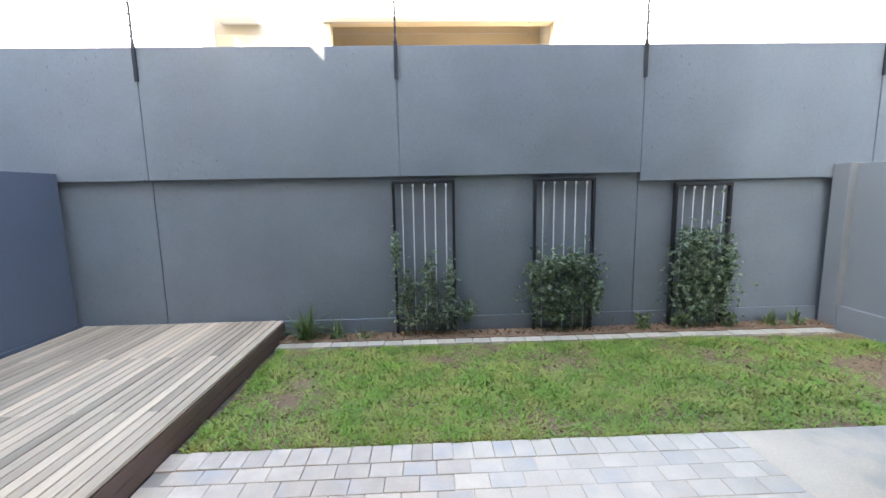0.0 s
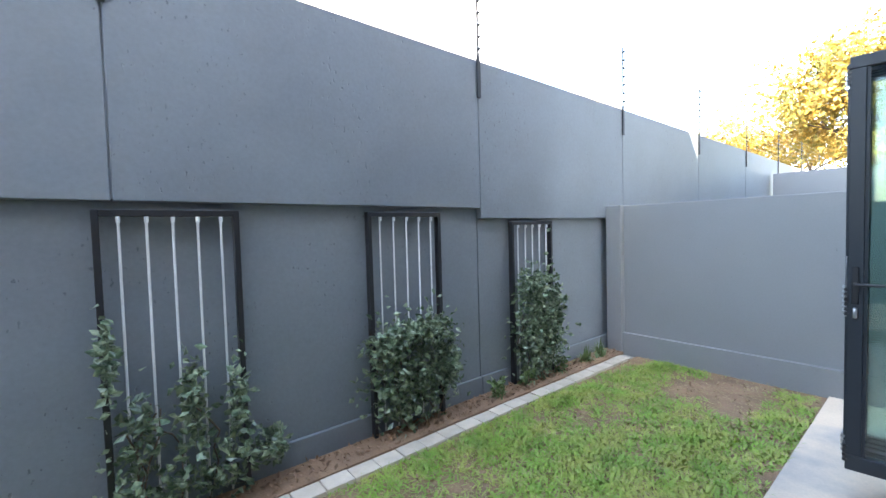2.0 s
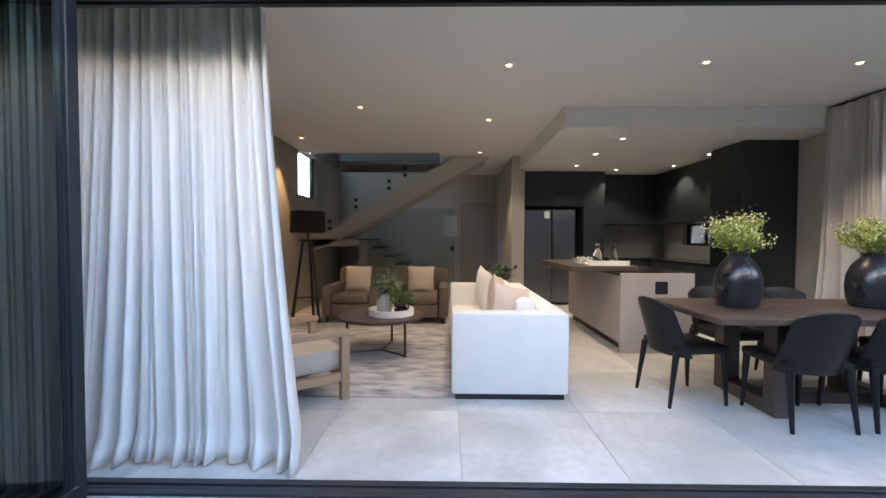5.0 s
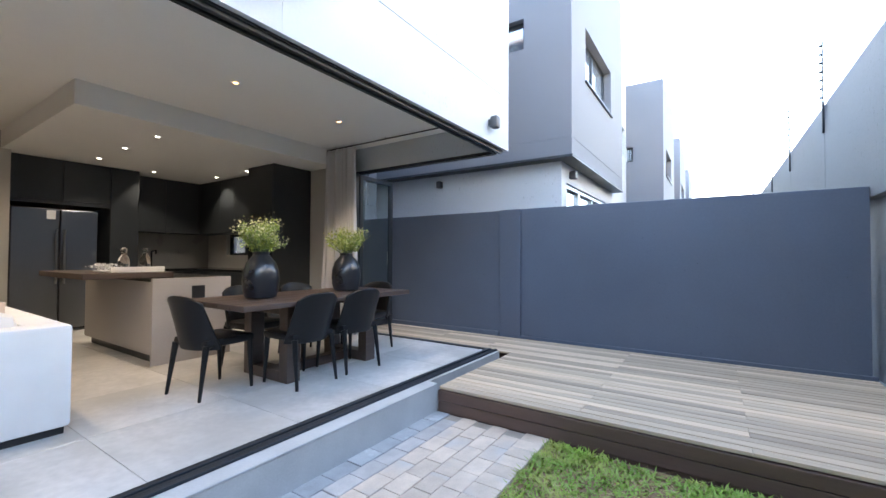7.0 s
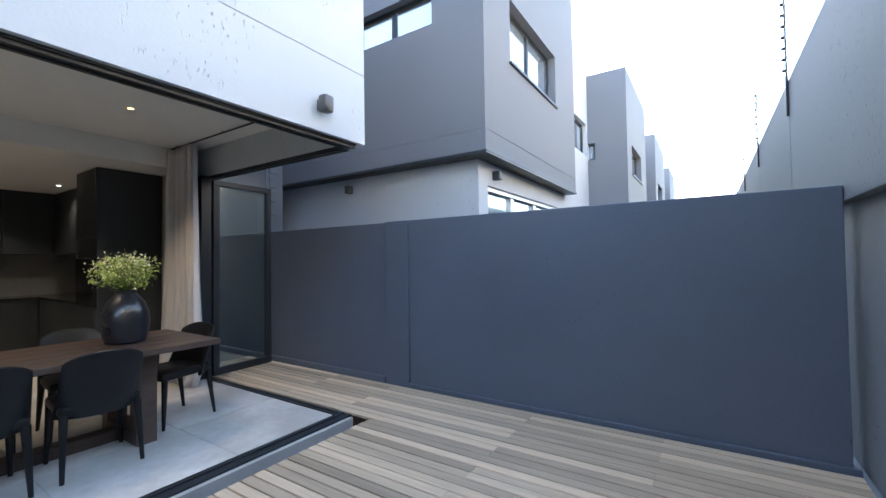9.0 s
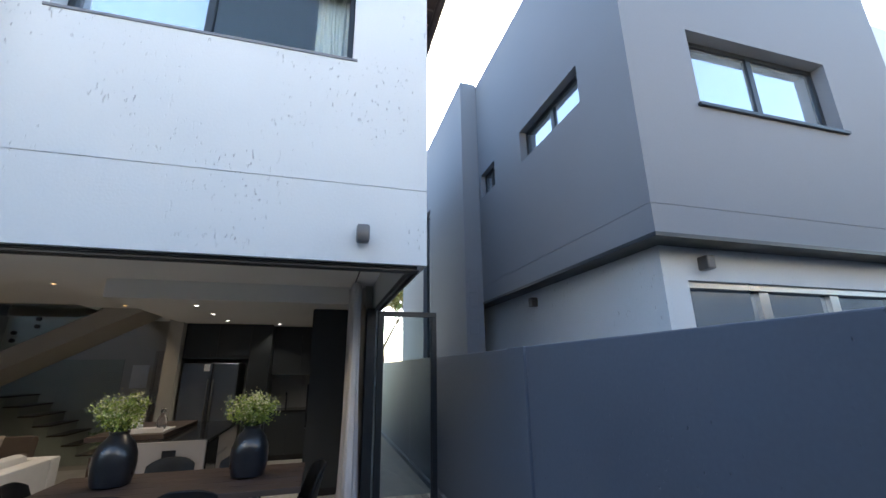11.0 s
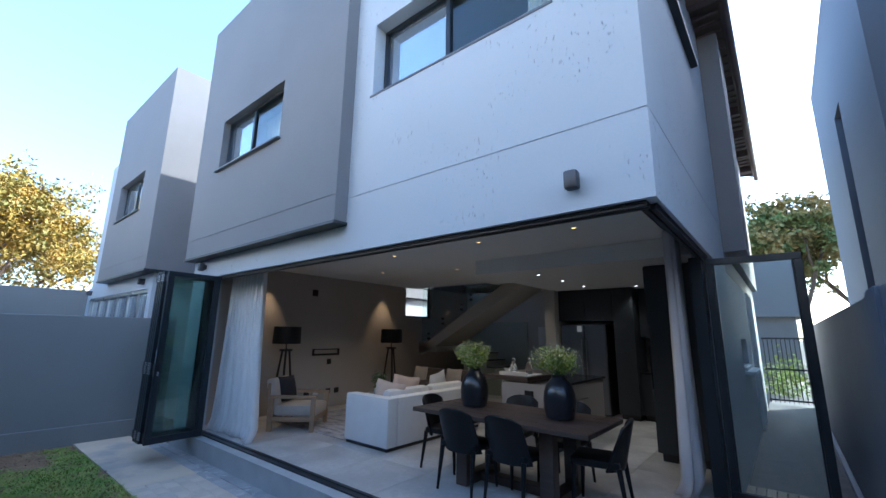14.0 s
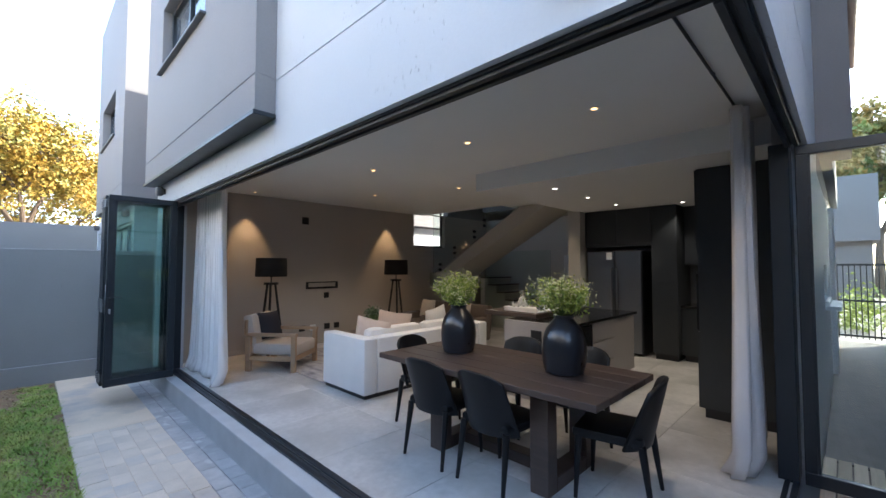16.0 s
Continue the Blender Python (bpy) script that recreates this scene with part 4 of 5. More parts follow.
def tripod_lamp():
    L = empty("floor_lamp", label="black tripod floor lamp with drum shade, unlit", category="floor lamp", group="tripod lamps")
    bm = bmesh.new()
    for k in range(3):
        a = math.radians(30 + 120 * k)
        tube(bm, (math.cos(a) * 0.24, math.sin(a) * 0.24, 0), (math.cos(a) * 0.07, math.sin(a) * 0.07, 1.24), 0.024, 0.02, 8)
        tube(bm, (math.cos(a) * 0.19, math.sin(a) * 0.19, 0.38), (0, 0, 0.38), 0.01, seg=6)
    lathe(bm, [(0.12, 1.22), (0.12, 1.26)], 20)
    tube(bm, (0, 0, 1.25), (0, 0, 1.42), 0.012)
    ob("tripod", bm, BLACK, L)
    bm = bmesh.new()
    lathe(bm, [(0.255, 1.36), (0.26, 1.37), (0.25, 1.68), (0.245, 1.68), (0.25, 1.38), (0.245, 1.37)], 36)
    ob("shade", bm, SHADE, L, smooth=True)
    return L


tl = tripod_lamp()
tl.matrix_basis = pose(3.42, 0.22, FLOOR)
copy_thing(tl, pose(3.36, -2.5, FLOOR))


def socket(y, z, w, h, m):
    boxes("wall_plate", [((TVX - 0.012, y - w / 2, z - h / 2), (TVX - 0.001, y + w / 2, z + h / 2))], m, bev=0.003, label="flush plastic wall plate" + (" in white" if m is WHITE_PAINT else " in black"), category="wall plate", group="wall plates")


socket(-0.61, 2.46, 0.14, 0.14, BLACK)
socket(-1.085, 0.985, 0.11, 0.11, BLACK)
for y, m in ((-0.57, BLACK), (-0.795, WHITE_PAINT), (-1.106, BLACK), (-1.327, BLACK)):
    socket(y, 0.36, 0.12, 0.11, m)
boxes("bracket", [((TVX - 0.03, -1.33, 1.12), (TVX - 0.001, -0.64, 1.16)), ((TVX - 0.03, -1.33, 1.24), (TVX - 0.001, -0.64, 1.26)), ((TVX - 0.03, -1.33, 1.16), (TVX - 0.001, -1.29, 1.24)), ((TVX - 0.03, -0.68, 1.16), (TVX - 0.001, -0.64, 1.24))], BLACK, label="black television wall bracket", category="bracket")

# staircase: lower flight behind, landing, upper flight with its sloping soffit
st = empty("staircase", label="plastered staircase with glass balustrade", category="staircase")
for k in range(7):
    z = FLOOR + 0.18 * (k + 1)
    x = 1.35 + 0.26 * k
    boxes("step", [((x, -6.2, FLOOR), (x + 0.259, -5.2, z - 0.03))], INNER_WHITE, st)
    boxes("tread", [((x - 0.02, -6.2, z - 0.029), (x + 0.26, -5.19, z))], DARK_OAK, st, bev=0.004)
boxes("landing", [((3.18, -6.2, 1.15), (TVX - 0.002, -4.0, 1.29))], INNER_WHITE, st)
bm = bmesh.new()
pts = [(3.84, 1.04), (3.84, 1.42), (3.48, 1.42), (1.16, 2.835), (0.45, 2.835), (3.3, 1.27)]
for y0, y1 in ((-4.14, -4.0),):
    a = [bm.verts.new((x, y0, z)) for x, z in pts]
    b = [bm.verts.new((x, y1, z)) for x, z in pts]
    bm.faces.new(a), bm.faces.new(b[::-1])
    for i in range(len(pts)):
        j = (i + 1) % len(pts)
        bm.faces.new((a[i], b[i], b[j], a[j]))
bmesh.ops.recalc_face_normals(bm, faces=bm.faces)
ob("stringer", bm, INNER_WHITE, st)
bm = bmesh.new()
a = [bm.verts.new(p) for p in ((3.3, -4.16, 1.29), (0.5, -4.16, 2.83), (0.5, -5.1, 2.83), (3.3, -5.1, 1.29))]
b = [bm.verts.new((v.co.x, v.co.y, v.co.z + 0.12)) for v in a]
bm.faces.new(a), bm.faces.new(b[::-1])
for i in range(4):
    bm.faces.new((a[i], b[i], b[(i + 1) % 4], a[(i + 1) % 4]))
bmesh.ops.recalc_face_normals(bm, faces=bm.faces)
ob("soffit", bm, INNER_WHITE, st)
bm = bmesh.new()
gp = [(3.7, 1.38), (1.15, 2.8), (1.15, 3.75), (3.7, 2.9)]
a = [bm.verts.new((x, -3.985, z)) for x, z in gp]
b = [bm.verts.new((x, -3.973, z)) for x, z in gp]
bm.faces.new(a), bm.faces.new(b[::-1])
for i in range(4):
    bm.faces.new((a[i], b[i], b[(i + 1) % 4], a[(i + 1) % 4]))
bmesh.ops.recalc_face_normals(bm, faces=bm.faces)
ob("balustrade_pane", bm, GLASS, st).visible_shadow = False
boxes("balustrade_pane", [((1.1, -5.18, FLOOR), (3.0, -5.17, 1.95))], GLASS, st).visible_shadow = False
for x, z in ((3.45, 1.62), (2.96, 2.02), (2.34, 2.37), (2.04, 2.61)):
    for dz in (0, -0.13):
        bm = bmesh.new()
        tube(bm, (x, -3.99, z + dz), (x, -3.94, z + dz), 0.035, seg=12)
        ob("clamp", bm, BLACK, st, label="round black glass clamp")
boxes("slab_edge", [((1.41, -3.72, 2.835), (3.84, -3.66, 3.1))], INNER_WHITE, label="edge of the stairwell opening", category="trim", kind="structure")
wd = empty("stair_window", label="tall stairwell window in dark frame", category="window")
boxes("window_frame", [((3.95, -4.55, 2.05), (4.0, -3.45, 2.1)), ((3.95, -4.55, 2.1), (4.0, -4.5, 5.2)), ((3.95, -3.5, 2.1), (4.0, -3.45, 5.2)), ((3.95, -4.5, 5.15), (4.0, -3.5, 5.2))], ALU, wd)
boxes("pane", [((3.97, -4.5, 2.1), (3.978, -3.5, 5.15))], CLEAR, wd).visible_shadow = False
boxes("picture", [((1.02, -6.298, 1.35), (1.35, -6.27, 1.85))], WHITE_PAINT, bev=0.004, label="pale framed picture on the corridor wall", category="picture")
boxes("switch_plate", [((1.1, -6.298, 1.0), (1.18, -6.285, 1.12))], BLACK, bev=0.002, label="black light switch plate", category="switch")

# ---- kitchen ----
def cabinet(name, lo, hi, fronts, label, axis="y", m=CABINET, plinth=0.0):
    """A cabinet carcass with separate door fronts; fronts are (a0, a1, z0, z1) on its +y or +x face."""
    c = empty(name, label=label, category="cabinet")
    boxes("body", [((lo[0], lo[1], lo[2] + plinth), hi)], m, c)
    if plinth:
        boxes("plinth", [((lo[0] + 0.02, lo[1] + 0.02, lo[2]), (hi[0] - 0.03, hi[1] - 0.03, lo[2] + plinth))], BLACK, c)
    for a0, a1, z0, z1 in fronts:
        g = 0.002
        if axis == "y":
            boxes("door", [((a0 + g, hi[1], z0 + g), (a1 - g, hi[1] + 0.018, z1 - g))], m, c, bev=0.002)
        elif axis == "x":
            boxes("door", [((hi[0], a0 + g, z0 + g), (hi[0] + 0.018, a1 - g, z1 - g))], m, c, bev=0.002)
        else:
            boxes("door", [((lo[0] - 0.018, a0 + g, z0 + g), (lo[0], a1 - g, z1 - g))], m, c, bev=0.002)
    return c


cabinet("fridge_surround", (-1.75, -4.99, FLOOR), (-1.36, -4.22, 2.598), [(-1.75, -1.36, FLOOR + 0.1, 1.3), (-1.75, -1.36, 1.3, 2.59)], "charcoal tall cupboard beside the fridge", plinth=0.1)
cabinet("fridge_cupboard", (-1.36, -4.99, 1.93), (-0.195, -4.22, 2.598), [(-1.36, -0.78, 1.98, 2.59), (-0.78, -0.195, 1.98, 2.59)], "charcoal cupboard over the fridge")
fr = empty("fridge", label="dark brushed steel double-door fridge", category="fridge")
boxes("body", [((-1.2, -4.95, FLOOR + 0.02), (-0.23, -4.25, 1.85))], BLACK, fr)
boxes("door", [((-0.745, -4.25, FLOOR + 0.05), (-0.235, -4.19, 1.85))], FRIDGE, fr, bev=0.012)
boxes("door", [((-1.195, -4.25, FLOOR + 0.05), (-0.755, -4.19, 1.85))], FRIDGE, fr, bev=0.012)
bm = bmesh.new()
for x in (-0.705, -0.795):
    tube(bm, (x, -4.14, 0.75), (x, -4.14, 1.55), 0.014)
    for z in (0.78, 1.52):
        tube(bm, (x, -4.19, z), (x, -4.14, z), 0.01)
ob("handle", bm, STEEL, fr, smooth=True)
boxes("sticker", [((-0.7, -4.188, 1.7), (-0.6, -4.186, 1.83))], WHITE_PAINT, fr, label="white paper energy label")
cabinet("base_cabinet", (-3.29, -4.99, FLOOR), (-1.76, -4.37, 0.9), [(-2.55 + 0.4 * k, -2.15 + 0.4 * k, FLOOR + 0.1, 0.89) for k in range(2)], "charcoal base cupboards below the worktop", plinth=0.1)
cabinet("base_cabinet", (-3.29, -4.36, FLOOR), (-2.7, -2.36, 0.9), [(-4.3 + 0.48 * k, -3.82 + 0.48 * k, FLOOR + 0.1, 0.89) for k in range(4)], "charcoal base cupboards under the window", axis="x", plinth=0.1)
boxes("worktop", [((-3.29, -4.99, 0.9), (-1.755, -4.34, 0.935)), ((-3.29, -4.34, 0.9), (-2.67, -2.36, 0.935))], BENCH, bev=0.004, label="black stone kitchen worktop", category="worktop")
cabinet("wall_cabinet", (-3.29, -4.99, 1.6), (-1.76, -4.62, 2.598), [(-2.88 + 0.56 * k, -2.32 + 0.56 * k, 1.6, 2.59) for k in range(2)], "charcoal wall cupboards over the worktop", axis="y")
cabinet("wall_cabinet", (-3.29, -4.61, 1.6), (-2.93, -2.36, 2.598), [(-4.3 + 0.48 * k, -3.82 + 0.48 * k, 1.6, 2.59) for k in range(4)], "charcoal wall cupboards over the window", axis="x")
tc = cabinet("tall_cabinet", (-3.29, -2.35, FLOOR), (-2.6, -1.7, 2.598), [(-2.35, -1.7, 1.75, 2.59), (-2.35, -1.7, FLOOR + 0.1, 0.9)], "charcoal tall oven cabinet", axis="x", plinth=0.1)
boxes("oven", [((-2.6, -2.33, 0.92), (-2.575, -1.72, 1.5))], BENCH, tc, bev=0.004, label="black glass oven front")
kw = empty("kitchen_window", label="low dark framed kitchen window", category="window")
boxes("window_frame", [((-3.44, -4.3, 1.19), (-3.38, -3.2, 1.23)), ((-3.44, -4.3, 1.558), (-3.38, -3.2, 1.598)), ((-3.44, -4.3, 1.23), (-3.38, -4.26, 1.558)), ((-3.44, -3.77, 1.23), (-3.38, -3.73, 1.558)), ((-3.44, -3.24, 1.23), (-3.38, -3.2, 1.558))], ALU, kw)
boxes("pane", [((-3.415, -4.26, 1.23), (-3.407, -3.77, 1.558)), ((-3.415, -3.73, 1.23), (-3.407, -3.24, 1.558))], CLEAR, kw).visible_shadow = False
isl = empty("kitchen_island", label="taupe kitchen island with black stone top and timber shelf", category="kitchen island")
boxes("body", [((-1.5, -2.95, FLOOR + 0.1), (-0.72, -0.95, 0.895))], ISLAND, isl)
boxes("end_panel", [((-1.52, -0.949, FLOOR), (-0.7, -0.91, 0.93))], ISLAND, isl, bev=0.003)
boxes("plinth", [((-1.45, -2.9, FLOOR), (-0.78, -0.96, FLOOR + 0.1))], BLACK, isl)
boxes("worktop", [((-1.54, -2.97, 0.896), (-0.7, -0.95, 0.93))], BENCH, isl, bev=0.003)
boxes("breakfast_shelf", [((-1.0, -2.6, 0.932), (-0.2, -1.15, 0.99))], DARK_OAK, isl, bev=0.006)
boxes("oven_front", [((-1.525, -1.55, FLOOR + 0.15), (-1.501, -1.0, 0.88))], BENCH, isl, bev=0.004, label="black glass oven front")
boxes("drawer", [((-1.52, -2.2, FLOOR + 0.12 + 0.26 * k), (-1.501, -1.57, FLOOR + 0.36 + 0.26 * k)) for k in range(3)], ISLAND, isl, bev=0.003)
boxes("socket", [((-1.22, -0.909, 0.7), (-1.08, -0.9, 0.84))], BLACK, isl, bev=0.003, label="black pop-in socket plate")
boxes("tray", [((-0.95, -1.75, 0.992), (-0.45, -1.25, 1.01)), ((-0.95, -1.27, 1.01), (-0.45, -1.25, 1.05))], CLOTH, bev=0.004, label="pale serving tray on the island", category="tray")
for x, y in ((-0.62, -1.42), (-0.85, -1.5)):
    bm = bmesh.new()
    lathe(bm, [(0.05, 0), (0.055, 0.02), (0.055, 0.12), (0.03, 0.16), (0.025, 0.19), (0.032, 0.2), (0.03, 0.23), (0.01, 0.245)], 20, (x, y, 1.011))
    ob("glass_jar", bm, CLEAR, smooth=True, label="clear glass stoppered jar on tray", category="jar", group="glass jars")
vs, fs = foliage(160, lambda r: (r.gauss(-0.5, 0.05), r.gauss(-1.55, 0.05), r.uniform(1.02, 1.07)), 0.03, rng, 0.5, 0.9)
pydata("white_flowers", vs, fs, WHITE_PAINT, label="low bowl of white flowers", category="flowers", kind="stuff")
bm = bmesh.new()
tube(bm, (-2.1, -4.6, 0.935), (-2.1, -4.6, 1.25), 0.014)
tube(bm, (-2.1, -4.6, 1.25), (-2.1, -4.42, 1.27), 0.012)
tube(bm, (-2.1, -4.42, 1.27), (-2.1, -4.42, 1.2), 0.012)
ob("tap", bm, BLACK, smooth=True, label="black kitchen mixer tap", category="tap")


# ---- garden: trellises, climbers, plants, fence ----
def trellis(x0, x1, ztop):
    t = empty("trellis", label="black metal trellis with upright steel wires", category="trellis", group="wall trellises")
    y = 5.19
    boxes("trellis_frame", [((x0, y - 0.03, GRND + 0.02), (x0 + 0.035, y + 0.03, ztop)), ((x1 - 0.035, y - 0.03, GRND + 0.02), (x1, y + 0.03, ztop)), ((x0 + 0.035, y - 0.03, ztop - 0.04), (x1 - 0.035, y + 0.03, ztop))], BLACK, t, bev=0.003)
    bm = bmesh.new()
    for k in range(5):
        x = x0 + 0.035 + (x1 - x0 - 0.07) * (k + 0.6) / 5.2
        tube(bm, (x, y - 0.01, GRND + 0.05), (x + 0.006, y - 0.01, ztop - 0.04), 0.0075, seg=6)
        tube(bm, (x + 0.006, y - 0.02, ztop - 0.075), (x + 0.006, y - 0.02, ztop - 0.04), 0.013, seg=6)
    ob("wire", bm, ROPE, t)


def climber(x, clumps, n, seed):
    r = random.Random(seed)
    c = empty("climbing_plant", label="dark glossy climbing jasmine on a trellis", category="climbing plant", group="climbing plants")
    bm = bmesh.new()
    for k in range(5):
        p = Vector((x + r.uniform(-0.3, 0.3), 5.11, GRND))
        for _ in range(6):
            q = p + Vector((r.gauss(0, 0.05), r.gauss(0, 0.015), r.uniform(0.08, 0.16)))
            tube(bm, p, q, 0.006, 0.005, 5)
            p = q
    ob("stem", bm, BARK, c)

    def at(q):
        cx, cz, sx, sz = q.choice(clumps)
        a, b = q.gauss(0, 0.42), q.gauss(0, 0.42)
        return (x + cx + sx * a, 5.1 + q.gauss(0, 0.05) - 0.05 * max(0, 1 - a * a - b * b), max(GRND + 0.05, cz + sz * b))
    vs, fs = foliage(int(n * 1.5), at, 0.065, r, 0.1, 0.62)
    pydata("leaves", vs, fs, JASMINE, c, kind="stuff")


trellis(-0.51, 0.256, 1.722)
trellis(1.235, 2.01, 1.722)
trellis(3.02, 3.758, 1.635)
climber(-0.12, [(-0.25, 0.15, 0.18, 0.4), (-0.22, 0.45, 0.1, 0.3), (0.05, 0.25, 0.14, 0.4), (0.03, 0.6, 0.08, 0.25), (0.28, 0.15, 0.12, 0.35), (0.3, 0.5, 0.06, 0.3), (0.0, 0.02, 0.5, 0.15), (-0.36, 0.85, 0.03, 0.3), (0.5, 0.1, 0.1, 0.1)], 850, 1)
climber(1.6, [(-0.2, 0.35, 0.3, 0.5), (0.2, 0.4, 0.3, 0.5), (0, 0.15, 0.45, 0.4), (0.1, 0.68, 0.35, 0.12), (-0.25, 0.6, 0.2, 0.12), (0.4, 0.3, 0.1, 0.3)], 1700, 2)
climber(3.39, [(-0.2, 0.45, 0.25, 0.7), (0.15, 0.5, 0.3, 0.7), (0, 0.15, 0.35, 0.4), (-0.1, 0.9, 0.25, 0.2), (0.28, 0.6, 0.1, 0.4), (-0.1, 0.5, 0.4, 0.5), (0.1, 0.3, 0.4, 0.5)], 1700, 3)


def strappy(x, y, n, L, seed):
    r = random.Random(seed)
    vs, fs = [], []
    for _ in range(n):
        a, tilt, l = r.uniform(0, 6.283), r.uniform(0.2, 1.0), L * r.uniform(0.6, 1.2)
        d = Vector((math.cos(a), math.sin(a), 0))
        s = Vector((-d.y, d.x, 0)) * 0.011
        p = Vector((x + r.gauss(0, 0.04), y + r.gauss(0, 0.03), GRND + 0.018))
        k = len(vs)
        for j in range(5):
            t = j / 4
            c = p + d * l * t * tilt * 0.8 + Vector((0, 0, l * (t * (1.25 - tilt * 0.4) - 0.75 * tilt * t * t)))
            c.y = min(c.y, 5.2)
            w = 1 - t ** 2 * 0.95
            vs += [c - s * w, c + s * w]
        for j in range(4):
            fs.append((k + 2 * j, k + 2 * j + 1, k + 2 * j + 3, k + 2 * j + 2))
    pydata("agapanthus", vs, fs, STRAP, label="clump of strappy green leaves in the bed", category="plant", group="bed plants")


for x, y, n, L, s in ((-1.62, 4.93, 90, 0.5, 1), (-1.25, 4.95, 36, 0.3, 2), (-0.9, 4.93, 16, 0.18, 3), (2.65, 4.93, 10, 0.15, 5), (4.3, 4.94, 30, 0.22, 6), (4.62, 4.92, 34, 0.24, 7), (3.75, 4.92, 14, 0.16, 8)):
    strappy(x, y + 0.13, n, L, s)
r4 = random.Random(4)
for x in (2.62, 3.1, 3.75):
    vs, fs = foliage(70, lambda q: (q.gauss(x, 0.04), q.gauss(5.05, 0.025), q.uniform(GRND + 0.03, GRND + 0.2)), 0.06, r4, 0.4, 0.6)
    pydata("bed_seedling", vs, fs, STRAP, label="small bright green seedling in the bed", category="plant", group="bed plants")

for k, x in enumerate([-0.41 + SEG * j for j in range(-6, 8)]):
    fp = empty("fence_post", label="electric fence bracket with white insulators", category="fence post", group="electric fence posts")
    bm = bmesh.new()
    box(bm, (x - 0.022, 5.165, 2.9), (x + 0.022, 5.188, 3.33), 0.003)
    box(bm, (x - 0.012, 5.17, 3.33), (x + 0.012, 5.185, 4.18), 0.002)
    ob("post", bm, ALU, fp)
    bm = bmesh.new()
    for j in range(7):
        tube(bm, (x, 5.17, 3.39 + 0.12 * j), (x, 5.14, 3.39 + 0.12 * j), 0.018, 0.013, 8)
    ob("insulator", bm, ALU, fp)
bm = bmesh.new()
for j in range(7):
    tube(bm, (-18.2, 5.14, 3.39 + 0.12 * j), (20.2, 5.14, 3.39 + 0.12 * j), 0.0022, seg=4)
ob("fence_wire", bm, STEEL, label="thin electric fence wires above the wall", category="fence wire")


# ---- neighbouring houses ----
def pane_set(parent, x0, x1, z0, z1, y, out=1, along="x"):
    """Dark frame and glass in an opening, set back from the face."""
    b = 0.06
    xm = (x0 + x1) / 2
    fr_ = [((x0, y - 0.06, z0), (x1, y, z0 + b)), ((x0, y - 0.06, z1 - b), (x1, y, z1)), ((x0, y - 0.06, z0 + b), (x0 + b, y, z1 - b)), ((x1 - b, y - 0.06, z0 + b), (x1, y, z1 - b)), ((xm - 0.04, y - 0.06, z0 + b), (xm + 0.04, y, z1 - b))]
    gl = [((x0 + b, y - 0.04, z0 + b), (xm - 0.04, y - 0.03, z1 - b)), ((xm + 0.04, y - 0.04, z0 + b), (x1 - b, y - 0.03, z1 - b))]
    if along == "y":
        fr_ = [((a[1], a[0], a[2]), (c[1], c[0], c[2])) for a, c in fr_]
        gl = [((a[1], a[0], a[2]), (c[1], c[0], c[2])) for a, c in gl]
    boxes("window_frame", fr_, ALU, parent)
    boxes("pane", gl, GLASS_FAR, parent)


